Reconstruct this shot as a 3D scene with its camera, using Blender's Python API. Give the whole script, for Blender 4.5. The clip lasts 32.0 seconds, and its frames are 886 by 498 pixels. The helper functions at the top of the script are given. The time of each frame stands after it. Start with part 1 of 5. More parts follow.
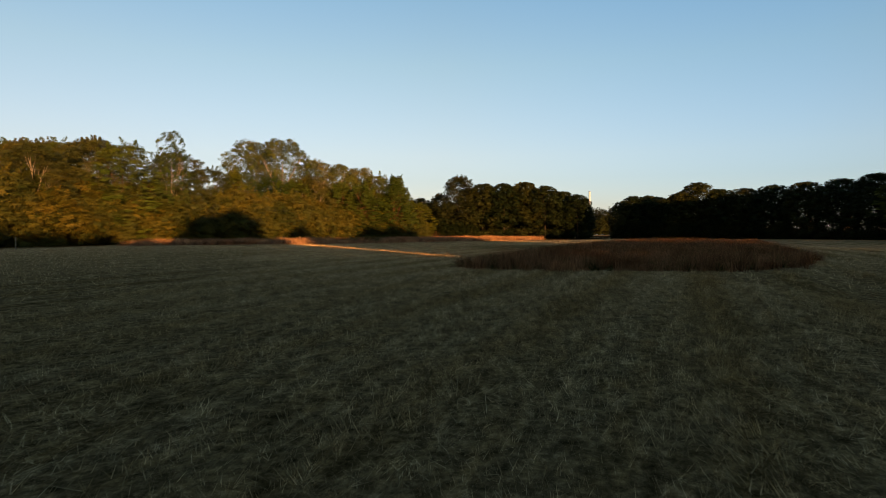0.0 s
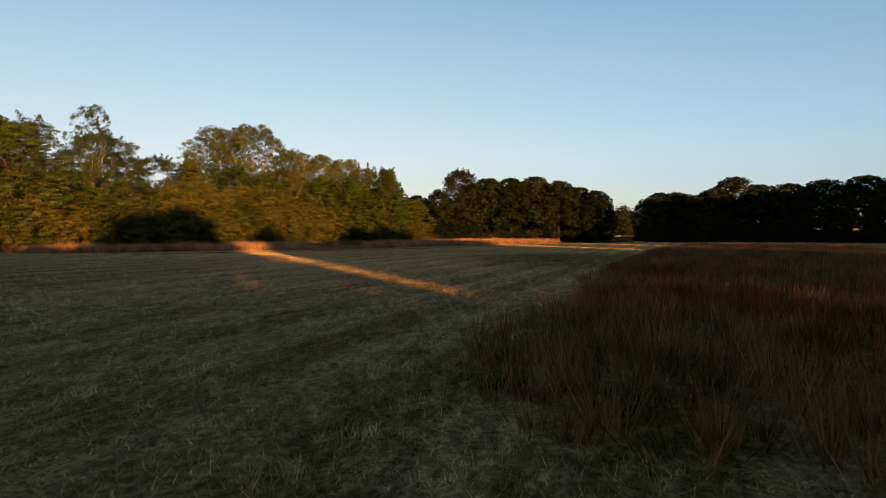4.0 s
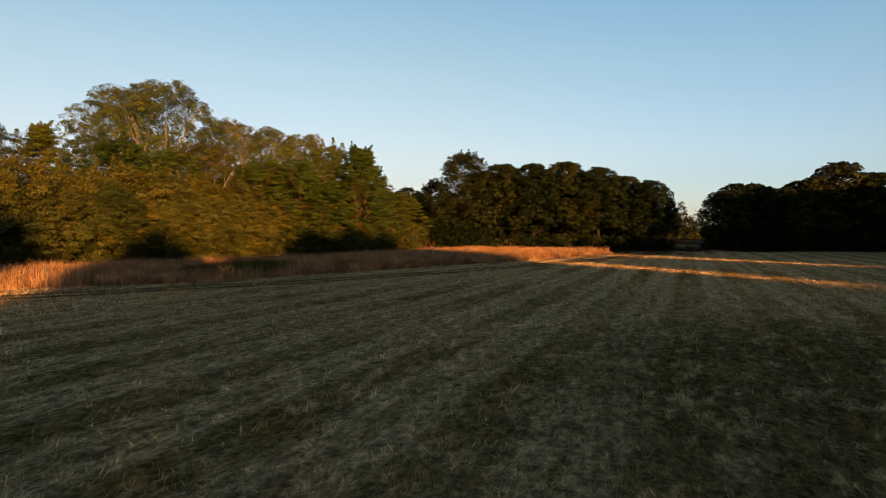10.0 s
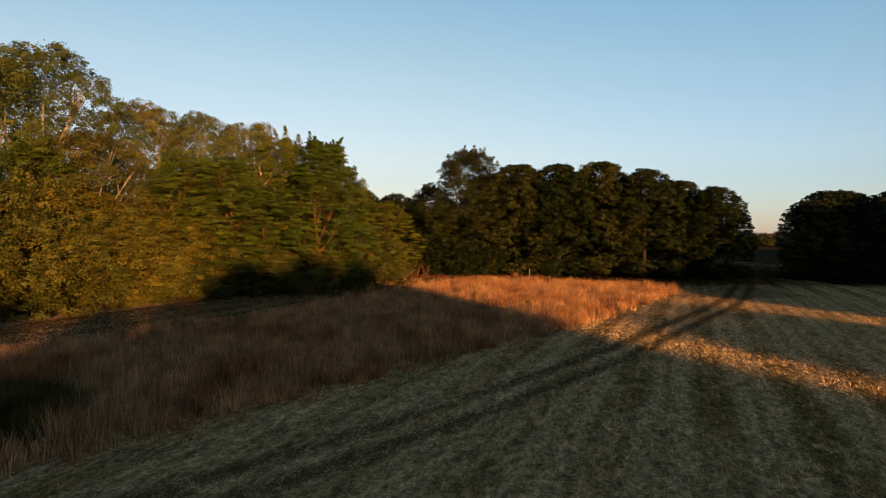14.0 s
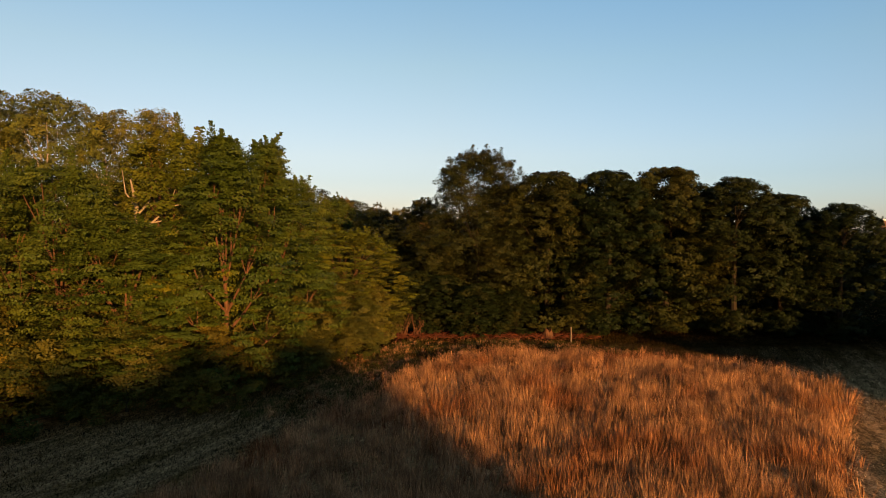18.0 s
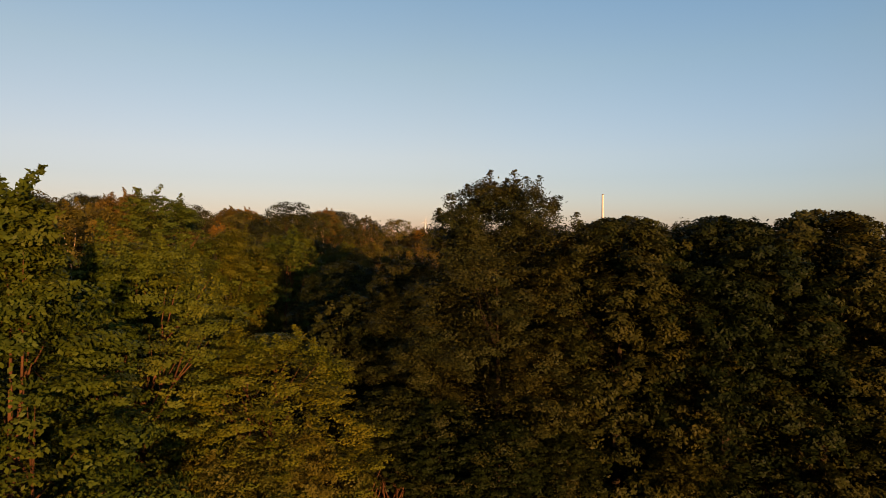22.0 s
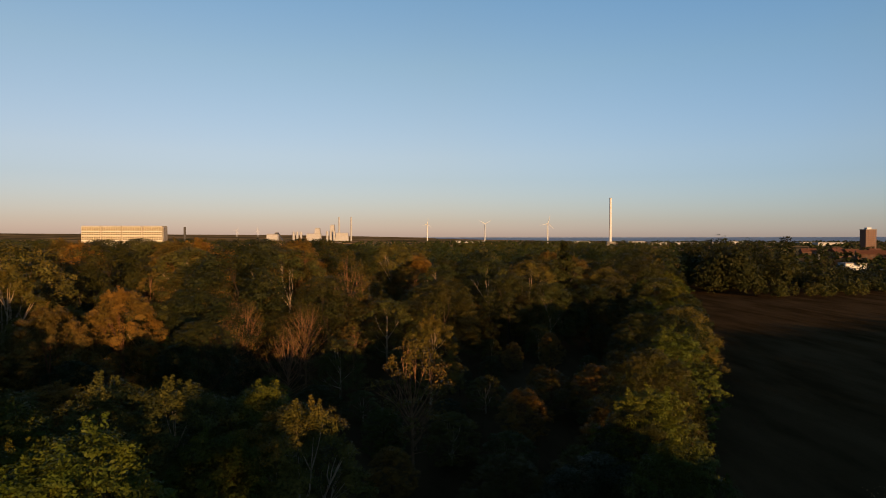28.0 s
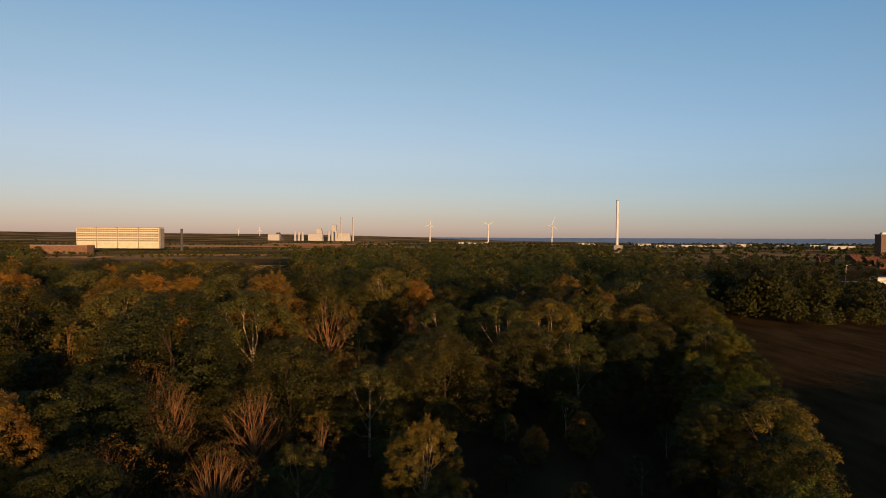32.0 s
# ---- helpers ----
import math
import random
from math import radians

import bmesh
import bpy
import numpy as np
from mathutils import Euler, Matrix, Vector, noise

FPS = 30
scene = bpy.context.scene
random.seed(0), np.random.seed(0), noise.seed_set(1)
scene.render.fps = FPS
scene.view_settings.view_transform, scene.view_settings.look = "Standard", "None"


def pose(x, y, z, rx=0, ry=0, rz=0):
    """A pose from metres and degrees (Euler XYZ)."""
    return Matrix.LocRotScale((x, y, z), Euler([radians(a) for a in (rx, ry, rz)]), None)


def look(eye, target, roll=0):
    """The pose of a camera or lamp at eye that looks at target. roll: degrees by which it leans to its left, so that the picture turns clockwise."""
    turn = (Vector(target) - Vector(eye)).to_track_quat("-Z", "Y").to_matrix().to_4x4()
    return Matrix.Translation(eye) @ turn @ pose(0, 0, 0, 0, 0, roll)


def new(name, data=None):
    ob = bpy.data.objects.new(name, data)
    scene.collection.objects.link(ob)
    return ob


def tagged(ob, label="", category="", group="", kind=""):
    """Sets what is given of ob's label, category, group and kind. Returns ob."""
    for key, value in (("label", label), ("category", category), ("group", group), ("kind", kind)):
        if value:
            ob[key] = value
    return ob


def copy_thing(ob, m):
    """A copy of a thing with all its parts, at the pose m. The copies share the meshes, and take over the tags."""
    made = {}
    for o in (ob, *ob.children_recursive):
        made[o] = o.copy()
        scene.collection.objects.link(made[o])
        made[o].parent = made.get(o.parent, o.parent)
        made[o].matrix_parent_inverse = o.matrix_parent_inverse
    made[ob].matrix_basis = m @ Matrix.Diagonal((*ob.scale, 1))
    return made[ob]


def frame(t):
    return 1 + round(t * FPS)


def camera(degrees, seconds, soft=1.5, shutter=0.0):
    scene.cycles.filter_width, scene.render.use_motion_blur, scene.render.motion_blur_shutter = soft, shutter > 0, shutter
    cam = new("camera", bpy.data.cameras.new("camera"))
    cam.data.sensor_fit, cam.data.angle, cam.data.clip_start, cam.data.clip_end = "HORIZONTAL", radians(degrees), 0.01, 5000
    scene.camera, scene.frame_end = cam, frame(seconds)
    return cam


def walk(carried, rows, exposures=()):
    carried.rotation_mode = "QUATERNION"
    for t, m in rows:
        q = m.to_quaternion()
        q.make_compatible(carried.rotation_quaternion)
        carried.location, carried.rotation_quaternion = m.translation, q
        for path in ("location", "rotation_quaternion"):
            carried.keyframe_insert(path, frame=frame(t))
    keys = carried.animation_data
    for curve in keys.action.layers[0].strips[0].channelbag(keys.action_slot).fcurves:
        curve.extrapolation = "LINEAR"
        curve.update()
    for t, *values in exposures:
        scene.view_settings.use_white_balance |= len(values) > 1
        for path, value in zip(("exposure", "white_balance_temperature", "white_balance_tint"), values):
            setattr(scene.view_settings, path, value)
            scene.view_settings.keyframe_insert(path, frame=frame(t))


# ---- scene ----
from itertools import product

# ---------------------------------------------------------------- camera
cam = camera(73.0, 32.0, soft=0.7, shutter=0.1)
ROWS = [
    (0.0, -0.48, 0.00, 1.60, 0.15, -1.28, -0.11),
    (1.0, -0.43, 4.65, 1.61, 0.14, -1.26, -0.11),
    (2.0, -0.37, 9.66, 1.64, 0.16, -1.24, -0.11),
    (3.0, -0.35, 15.08, 1.78, 0.15, -1.24, -0.09),
    (4.0, -0.31, 20.80, 2.02, 0.11, -1.24, -0.08),
    (5.0, -0.28, 26.78, 2.27, 0.09, -1.23, -0.08),
    (6.0, -0.24, 32.98, 2.45, 0.10, -1.22, -0.06),
    (7.0, -0.21, 39.31, 2.49, 0.11, -1.23, -0.02),
    (8.0, -0.18, 45.68, 2.53, 0.11, -1.23, 0.01),
    (9.0, -0.15, 52.09, 2.68, 0.09, -1.26, 0.02),
    (10.0, -0.16, 58.54, 3.09, 0.06, -1.27, 0.04),
    (11.0, -0.14, 64.97, 3.74, 0.01, -1.27, 0.08),
    (12.0, -0.09, 71.30, 4.53, -0.04, -1.25, 0.13),
    (13.0, -0.01, 77.57, 5.32, -0.03, -1.25, 0.18),
    (14.0, 0.09, 83.81, 6.14, 0.02, -1.27, 0.20),
    (15.0, 0.13, 90.02, 6.96, 0.03, -1.28, 0.15),
    (16.0, 0.08, 96.18, 7.76, 0.00, -1.27, 0.06),
    (17.0, 0.08, 102.44, 8.69, -0.04, -1.26, -0.01),
    (18.0, 0.04, 108.70, 9.79, -0.07, -1.24, -0.05),
    (19.0, 0.06, 114.80, 11.01, -0.09, -1.23, -0.06),
    (20.0, 0.14, 120.87, 12.30, -0.11, -1.24, -0.04),
    (21.0, 0.25, 126.97, 13.59, -0.13, -1.25, 0.01),
    (22.0, 0.26, 133.05, 14.95, -0.15, -1.24, 0.07),
    (23.0, 0.30, 139.23, 16.46, -0.18, -1.20, 0.12),
    (24.0, 0.40, 145.48, 18.02, -0.16, -1.19, 0.13),
    (25.0, 0.51, 151.79, 19.57, -0.11, -1.21, 0.12),
    (26.0, 0.35, 157.99, 20.98, -0.05, -1.24, 0.08),
    (27.0, 0.11, 164.13, 22.36, 0.00, -1.24, 0.05),
    (28.0, 0.00, 170.19, 23.79, 0.05, -1.23, 0.04),
    (29.0, 0.02, 176.20, 25.30, 0.11, -1.24, 0.05),
    (30.0, 0.09, 182.27, 26.91, 0.19, -1.27, 0.06),
    (31.0, 0.19, 188.56, 28.63, 0.25, -1.30, 0.13),
    (32.0, 0.25, 194.94, 30.38, 0.32, -1.32, 0.29),
]
walk(cam, [(t, pose(x, y, z, 90 + pitch, 0, yaw) @ pose(0, 0, 0, 0, 0, roll)) for t, x, y, z, yaw, pitch, roll in ROWS],
     exposures=[(0.0, 1.36, 7100, 10), (8.0, 1.43, 7250, 10), (14.0, 1.43, 7200, 10), (18.0, 1.40, 7100, 10), (20.0, 1.34, 7300, 14), (22.0, 1.16, 7450, 17), (24.0, 1.00, 7250, 15), (25.5, 0.98, 6950, 13), (27.5, 0.97, 6500, 12), (32.0, 0.95, 6350, 12)])

# ---------------------------------------------------------------- sky and sun
SUN_ELEV = radians(5.0)
SUN_TO = Vector((0.41, -0.912, 0.0))          # towards the sun, on plan
world = bpy.data.worlds.new("sky")
scene.world = world
world.use_nodes = True
wn = world.node_tree
bg = wn.nodes["Background"]
sky = wn.nodes.new("ShaderNodeTexSky")
sky.sky_type = "NISHITA"
sky.sun_disc = False
sky.sun_elevation = SUN_ELEV
sky.sun_rotation = math.atan2(SUN_TO.x, SUN_TO.y)
sky.air_density, sky.dust_density, sky.ozone_density = 1.0, 0.3, 3.0
haze = wn.nodes.new("ShaderNodeHueSaturation")          # hazy evening air: paler than the clear-sky model
haze.inputs["Saturation"].default_value = 0.74
wn.links.new(sky.outputs[0], haze.inputs["Color"])
rise = wn.nodes.new("ShaderNodeTexGradient")             # height above the horizon
rise.texture_mapping.mapping_x = "Z"
band = wn.nodes.new("ShaderNodeValToRGB")               # rosy haze near the horizon, cleaner blue above
for stop in (0.05, 0.13, 0.27, 0.45):
    band.color_ramp.elements.new(stop)
for el, c in zip(band.color_ramp.elements, ((1.00, 0.86, 1.12), (1.06, 0.90, 1.04), (1.17, 0.99, 1.00), (1.05, 1.07, 1.02), (0.76, 1.08, 1.20), (0.46, 0.60, 0.70))):
    el.color = (*c, 1)
tinted = wn.nodes.new("ShaderNodeMix")
tinted.data_type, tinted.blend_type = "RGBA", "MULTIPLY"
tinted.inputs["Factor"].default_value = 1.0
wn.links.new(rise.outputs["Fac"], band.inputs[0])
wn.links.new(haze.outputs[0], tinted.inputs["A"])
wn.links.new(band.outputs[0], tinted.inputs["B"])
side = wn.nodes.new("ShaderNodeTexGradient")             # paler opposite the sun, deeper blue away from it
side.texture_mapping.translation = (0.5, 0, 0)
blue = wn.nodes.new("ShaderNodeValToRGB")
blue.color_ramp.elements.new(0.5)
for el, c in zip(blue.color_ramp.elements, ((1.04, 1.01, 0.99), (1.05, 1.05, 1.03), (1.02, 1.17, 1.27))):
    el.color = (*c, 1)
wide = wn.nodes.new("ShaderNodeMix")
wide.data_type, wide.blend_type = "RGBA", "MULTIPLY"
wide.inputs["Factor"].default_value = 1.0
wn.links.new(side.outputs["Fac"], blue.inputs[0])
wn.links.new(tinted.outputs["Result"], wide.inputs["A"])
wn.links.new(blue.outputs[0], wide.inputs["B"])
wn.links.new(wide.outputs["Result"], bg.inputs[0])
bg.inputs[1].default_value = 0.10
sun_data = bpy.data.lights.new("sun", "SUN")
sun_data.energy, sun_data.angle, sun_data.color = 5.0, radians(0.5), (1.0, 0.55, 0.21)
sun = new("sun", sun_data)
sun.matrix_world = look((SUN_TO.x * 300, SUN_TO.y * 300, 300 * math.tan(SUN_ELEV)), (0, 0, 0))


# ---------------------------------------------------------------- materials
def material(name):
    m = bpy.data.materials.new(name)
    m.use_nodes = True
    nt = m.node_tree
    return m, nt, nt.nodes["Principled BSDF"]


def ramp(nt, src, stops):
    r = nt.nodes.new("ShaderNodeValToRGB")
    while len(r.color_ramp.elements) < len(stops):
        r.color_ramp.elements.new(0.5)
    for el, (p, c) in zip(r.color_ramp.elements, stops):
        el.position, el.color = p, (*c, 1)
    nt.links.new(src, r.inputs[0])
    return r.outputs[0]


def noise_of(nt, scale, detail=4.0, vec=None, rough=0.55):
    n = nt.nodes.new("ShaderNodeTexNoise")
    n.inputs["Scale"].default_value, n.inputs["Detail"].default_value = scale, detail
    n.inputs["Roughness"].default_value = rough
    if vec is not None:
        nt.links.new(vec, n.inputs["Vector"])
    return n.outputs["Fac"]


def place(nt, scale=(1, 1, 1), turn=0.0):
    g = nt.nodes.new("ShaderNodeNewGeometry")
    p = nt.nodes.new("ShaderNodeMapping")
    p.inputs["Scale"].default_value = scale
    p.inputs["Rotation"].default_value = (0, 0, turn)
    nt.links.new(g.outputs["Position"], p.inputs["Vector"])
    return p.outputs["Vector"]


def along(nt, across, length, turn):
    """Coordinates for marks that are stretched along a direction."""
    g = nt.nodes.new("ShaderNodeNewGeometry")
    p = nt.nodes.new("ShaderNodeMapping")
    p.vector_type = "TEXTURE"
    p.inputs["Scale"].default_value = (across, length, 1.0)
    p.inputs["Rotation"].default_value = (0, 0, turn)
    nt.links.new(g.outputs["Position"], p.inputs["Vector"])
    return p.outputs["Vector"]


def mix(nt, fac, a, b):
    m = nt.nodes.new("ShaderNodeMix")
    m.data_type = "RGBA"
    if isinstance(fac, float):
        m.inputs["Factor"].default_value = fac
    else:
        nt.links.new(fac, m.inputs["Factor"])
    for sock, v in ((m.inputs["A"], a), (m.inputs["B"], b)):
        if isinstance(v, tuple):
            sock.default_value = (*v, 1)
        else:
            nt.links.new(v, sock)
    return m.outputs["Result"]


def bump(nt, b, src, strength, dist):
    n = nt.nodes.new("ShaderNodeBump")
    n.inputs["Strength"].default_value, n.inputs["Distance"].default_value = strength, dist
    nt.links.new(src, n.inputs["Height"])
    nt.links.new(n.outputs["Normal"], b.inputs["Normal"])


def leaf_material(name, dark, mid, light, translucent=0.2, patches=0.35):
    """Leaves: each leaf its own shade, each tree its own tone."""
    m, nt, b = material(name)
    g = nt.nodes.new("ShaderNodeNewGeometry")
    o = nt.nodes.new("ShaderNodeObjectInfo")
    col = ramp(nt, g.outputs["Random Per Island"], [(0.0, dark), (0.5, mid), (1.0, light)])
    big = noise_of(nt, patches, 3.0, place(nt))
    tone = ramp(nt, big, [(0.33, (0.72, 0.82, 0.78)), (0.5, (1.0, 1.0, 1.0)), (0.67, (1.30, 1.12, 0.95))])
    tree = ramp(nt, o.outputs["Random"], [(0.0, (0.50, 0.62, 0.58)), (0.5, (1, 1, 1)), (1.0, (1.42, 1.16, 0.85))])
    for t in (tone, tree):
        k = nt.nodes.new("ShaderNodeMix")
        k.data_type, k.blend_type = "RGBA", "MULTIPLY"
        k.inputs["Factor"].default_value = 1.0
        nt.links.new(col, k.inputs["A"])
        nt.links.new(t, k.inputs["B"])
        col = k.outputs["Result"]
    nt.links.new(col, b.inputs["Base Color"])
    b.inputs["Roughness"].default_value = 0.55
    b.inputs["Specular IOR Level"].default_value = 0.07
    tr = nt.nodes.new("ShaderNodeBsdfTranslucent")
    nt.links.new(col, tr.inputs["Color"])
    ms = nt.nodes.new("ShaderNodeMixShader")
    ms.inputs[0].default_value = translucent
    out = nt.nodes["Material Output"]
    nt.links.new(b.outputs[0], ms.inputs[1])
    nt.links.new(tr.outputs[0], ms.inputs[2])
    nt.links.new(ms.outputs[0], out.inputs["Surface"])
    return m


def plain(name, c1, c2, scale=2.0, rough=0.85, relief=0.0, metal=0.0):
    m, nt, b = material(name)
    f = noise_of(nt, scale, 6.0, place(nt))
    nt.links.new(ramp(nt, f, [(0.3, c1), (0.7, c2)]), b.inputs["Base Color"])
    b.inputs["Roughness"].default_value, b.inputs["Metallic"].default_value = rough, metal
    b.inputs["Specular IOR Level"].default_value = 0.1
    if relief:
        bump(nt, b, noise_of(nt, scale * 6, 4.0, place(nt)), 0.6, relief)
    return m


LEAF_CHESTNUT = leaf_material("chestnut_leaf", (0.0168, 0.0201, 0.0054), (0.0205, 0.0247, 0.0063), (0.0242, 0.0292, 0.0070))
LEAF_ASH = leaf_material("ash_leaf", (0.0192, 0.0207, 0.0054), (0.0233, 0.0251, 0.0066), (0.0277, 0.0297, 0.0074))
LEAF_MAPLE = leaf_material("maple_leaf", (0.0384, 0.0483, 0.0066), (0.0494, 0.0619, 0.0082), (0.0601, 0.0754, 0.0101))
LEAF_WILLOW = leaf_material("willow_leaf", (0.0524, 0.0585, 0.0130), (0.0639, 0.0713, 0.0155), (0.0754, 0.0842, 0.0180))
LEAF_OLIVE = leaf_material("olive_leaf", (0.0440, 0.0420, 0.0095), (0.0536, 0.0513, 0.0114), (0.0632, 0.0606, 0.0132))
LEAF_HEDGE = leaf_material("hawthorn_leaf", (0.0500, 0.0456, 0.0083), (0.0625, 0.0571, 0.0103), (0.0750, 0.0685, 0.0121))
LEAF_BROWN = leaf_material("dry_leaf", (0.0705, 0.0464, 0.0099), (0.0877, 0.0576, 0.0126), (0.1049, 0.0688, 0.0153))
LEAF_GREEN = leaf_material("wood_maple_leaf", (0.030, 0.036, 0.0046), (0.038, 0.046, 0.0058), (0.046, 0.055, 0.0070))
LEAF_FAR = leaf_material("far_leaf", (0.0290, 0.0331, 0.0076), (0.0329, 0.0376, 0.0083), (0.0370, 0.0422, 0.0095), patches=0.09)
BARK = plain("bark", (0.010, 0.007, 0.004), (0.028, 0.019, 0.011), 3.0, 0.9, 0.02)
BARK_PALE = plain("pale_bark", (0.11, 0.08, 0.05), (0.25, 0.19, 0.125), 2.0, 0.85, 0.015)
BARK_BROWN = plain("brown_bark", (0.045, 0.020, 0.009), (0.10, 0.046, 0.022), 2.5, 0.85, 0.015)
BARK_TAN = plain("tan_bark", (0.0648, 0.0331, 0.0151), (0.1440, 0.0778, 0.0374), 2.5, 0.85, 0.015)


def meadow_colour(nt, fine):
    """Pale cut hay and darker green rows, 2.8 m apart, with wisps across them."""
    wisp = noise_of(nt, 1.3, 7.0, along(nt, 0.75, 1.9, radians(-30)), 0.72)
    blot = noise_of(nt, 0.055, 3.0, place(nt))
    swath = nt.nodes.new("ShaderNodeTexWave")
    swath.inputs["Scale"].default_value = 0.112
    swath.inputs["Distortion"].default_value = 1.4
    swath.inputs["Detail"].default_value = 4.0
    swath.inputs["Detail Scale"].default_value = 1.8
    nt.links.new(place(nt, (1, 1, 1), radians(22.3)), swath.inputs["Vector"])
    hay = ramp(nt, fine, [(0.34, (0.158, 0.093, 0.043)), (0.50, (0.39, 0.234, 0.114)), (0.68, (0.66, 0.432, 0.225))])
    green = ramp(nt, fine, [(0.34, (0.055, 0.033, 0.010)), (0.52, (0.155, 0.094, 0.032)), (0.70, (0.31, 0.19, 0.075))])
    row = ramp(nt, swath.outputs["Fac"], [(0.16, (0.92, 0.92, 0.92)), (0.60, (0, 0, 0))])
    lush = ramp(nt, blot, [(0.40, (0.30, 0.30, 0.30)), (0.58, (1, 1, 1))])
    stripe = nt.nodes.new("ShaderNodeMath")
    stripe.operation = "MULTIPLY"
    nt.links.new(row, stripe.inputs[0])
    nt.links.new(lush, stripe.inputs[1])
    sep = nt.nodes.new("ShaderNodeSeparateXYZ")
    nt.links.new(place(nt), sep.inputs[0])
    near = nt.nodes.new("ShaderNodeMapRange")               # greener turf at the meadow's near end, its foreground dimness painted into the colour
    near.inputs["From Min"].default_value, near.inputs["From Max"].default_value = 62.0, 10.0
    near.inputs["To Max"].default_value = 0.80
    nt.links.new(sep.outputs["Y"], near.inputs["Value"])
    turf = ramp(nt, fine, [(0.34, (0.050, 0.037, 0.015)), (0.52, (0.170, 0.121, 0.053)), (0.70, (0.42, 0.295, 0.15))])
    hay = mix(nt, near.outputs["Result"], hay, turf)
    col = mix(nt, stripe.outputs[0], hay, green)
    spot = nt.nodes.new("ShaderNodeMapping")                # a rounded patch of darker olive grass
    spot.inputs["Scale"].default_value = (1 / 9.5, 1 / 15.0, 0.0)
    spot.inputs["Location"].default_value = (-9.5 / 9.5, -66.0 / 15.0, 0.0)
    ball = nt.nodes.new("ShaderNodeTexGradient")
    ball.gradient_type = "SPHERICAL"
    nt.links.new(place(nt), spot.inputs["Vector"])
    nt.links.new(spot.outputs["Vector"], ball.inputs["Vector"])
    olive = ramp(nt, fine, [(0.34, (0.026, 0.018, 0.005)), (0.52, (0.075, 0.052, 0.017)), (0.70, (0.19, 0.125, 0.048))])
    col = mix(nt, ramp(nt, ball.outputs["Fac"], [(0.0, (0, 0, 0)), (0.40, (0.85, 0.85, 0.85))]), col, olive)
    raked = nt.nodes.new("ShaderNodeTexWave")               # finer raked lines inside the rows
    raked.inputs["Scale"].default_value = 0.33
    raked.inputs["Distortion"].default_value = 5.0
    raked.inputs["Detail"].default_value = 4.0
    raked.inputs["Detail Scale"].default_value = 1.2
    raked.inputs["Detail Roughness"].default_value = 0.65
    nt.links.new(place(nt, (1, 1, 1), radians(22.3)), raked.inputs["Vector"])
    col = mix(nt, ramp(nt, raked.outputs["Fac"], [(0.0, (0.42, 0.42, 0.42)), (0.5, (0, 0, 0))]), col, green)
    col = mix(nt, ramp(nt, wisp, [(0.52, (0, 0, 0)), (0.60, (0.62, 0.62, 0.62))]), col, hay)
    col = mix(nt, ramp(nt, wisp, [(0.36, (0.6, 0.6, 0.6)), (0.45, (0, 0, 0))]), col, green)
    clod = ramp(nt, noise_of(nt, 4.0, 7.0, along(nt, 0.8, 1.9, radians(-14)), 0.76), [(0.37, (0.46, 0.46, 0.43)), (0.5, (0.94, 0.93, 0.91)), (0.62, (1.55, 1.50, 1.42))])
    k = nt.nodes.new("ShaderNodeMix")
    k.data_type, k.blend_type = "RGBA", "MULTIPLY"
    k.inputs["Factor"].default_value = 1.0
    nt.links.new(col, k.inputs["A"])
    nt.links.new(clod, k.inputs["B"])
    return k.outputs["Result"]


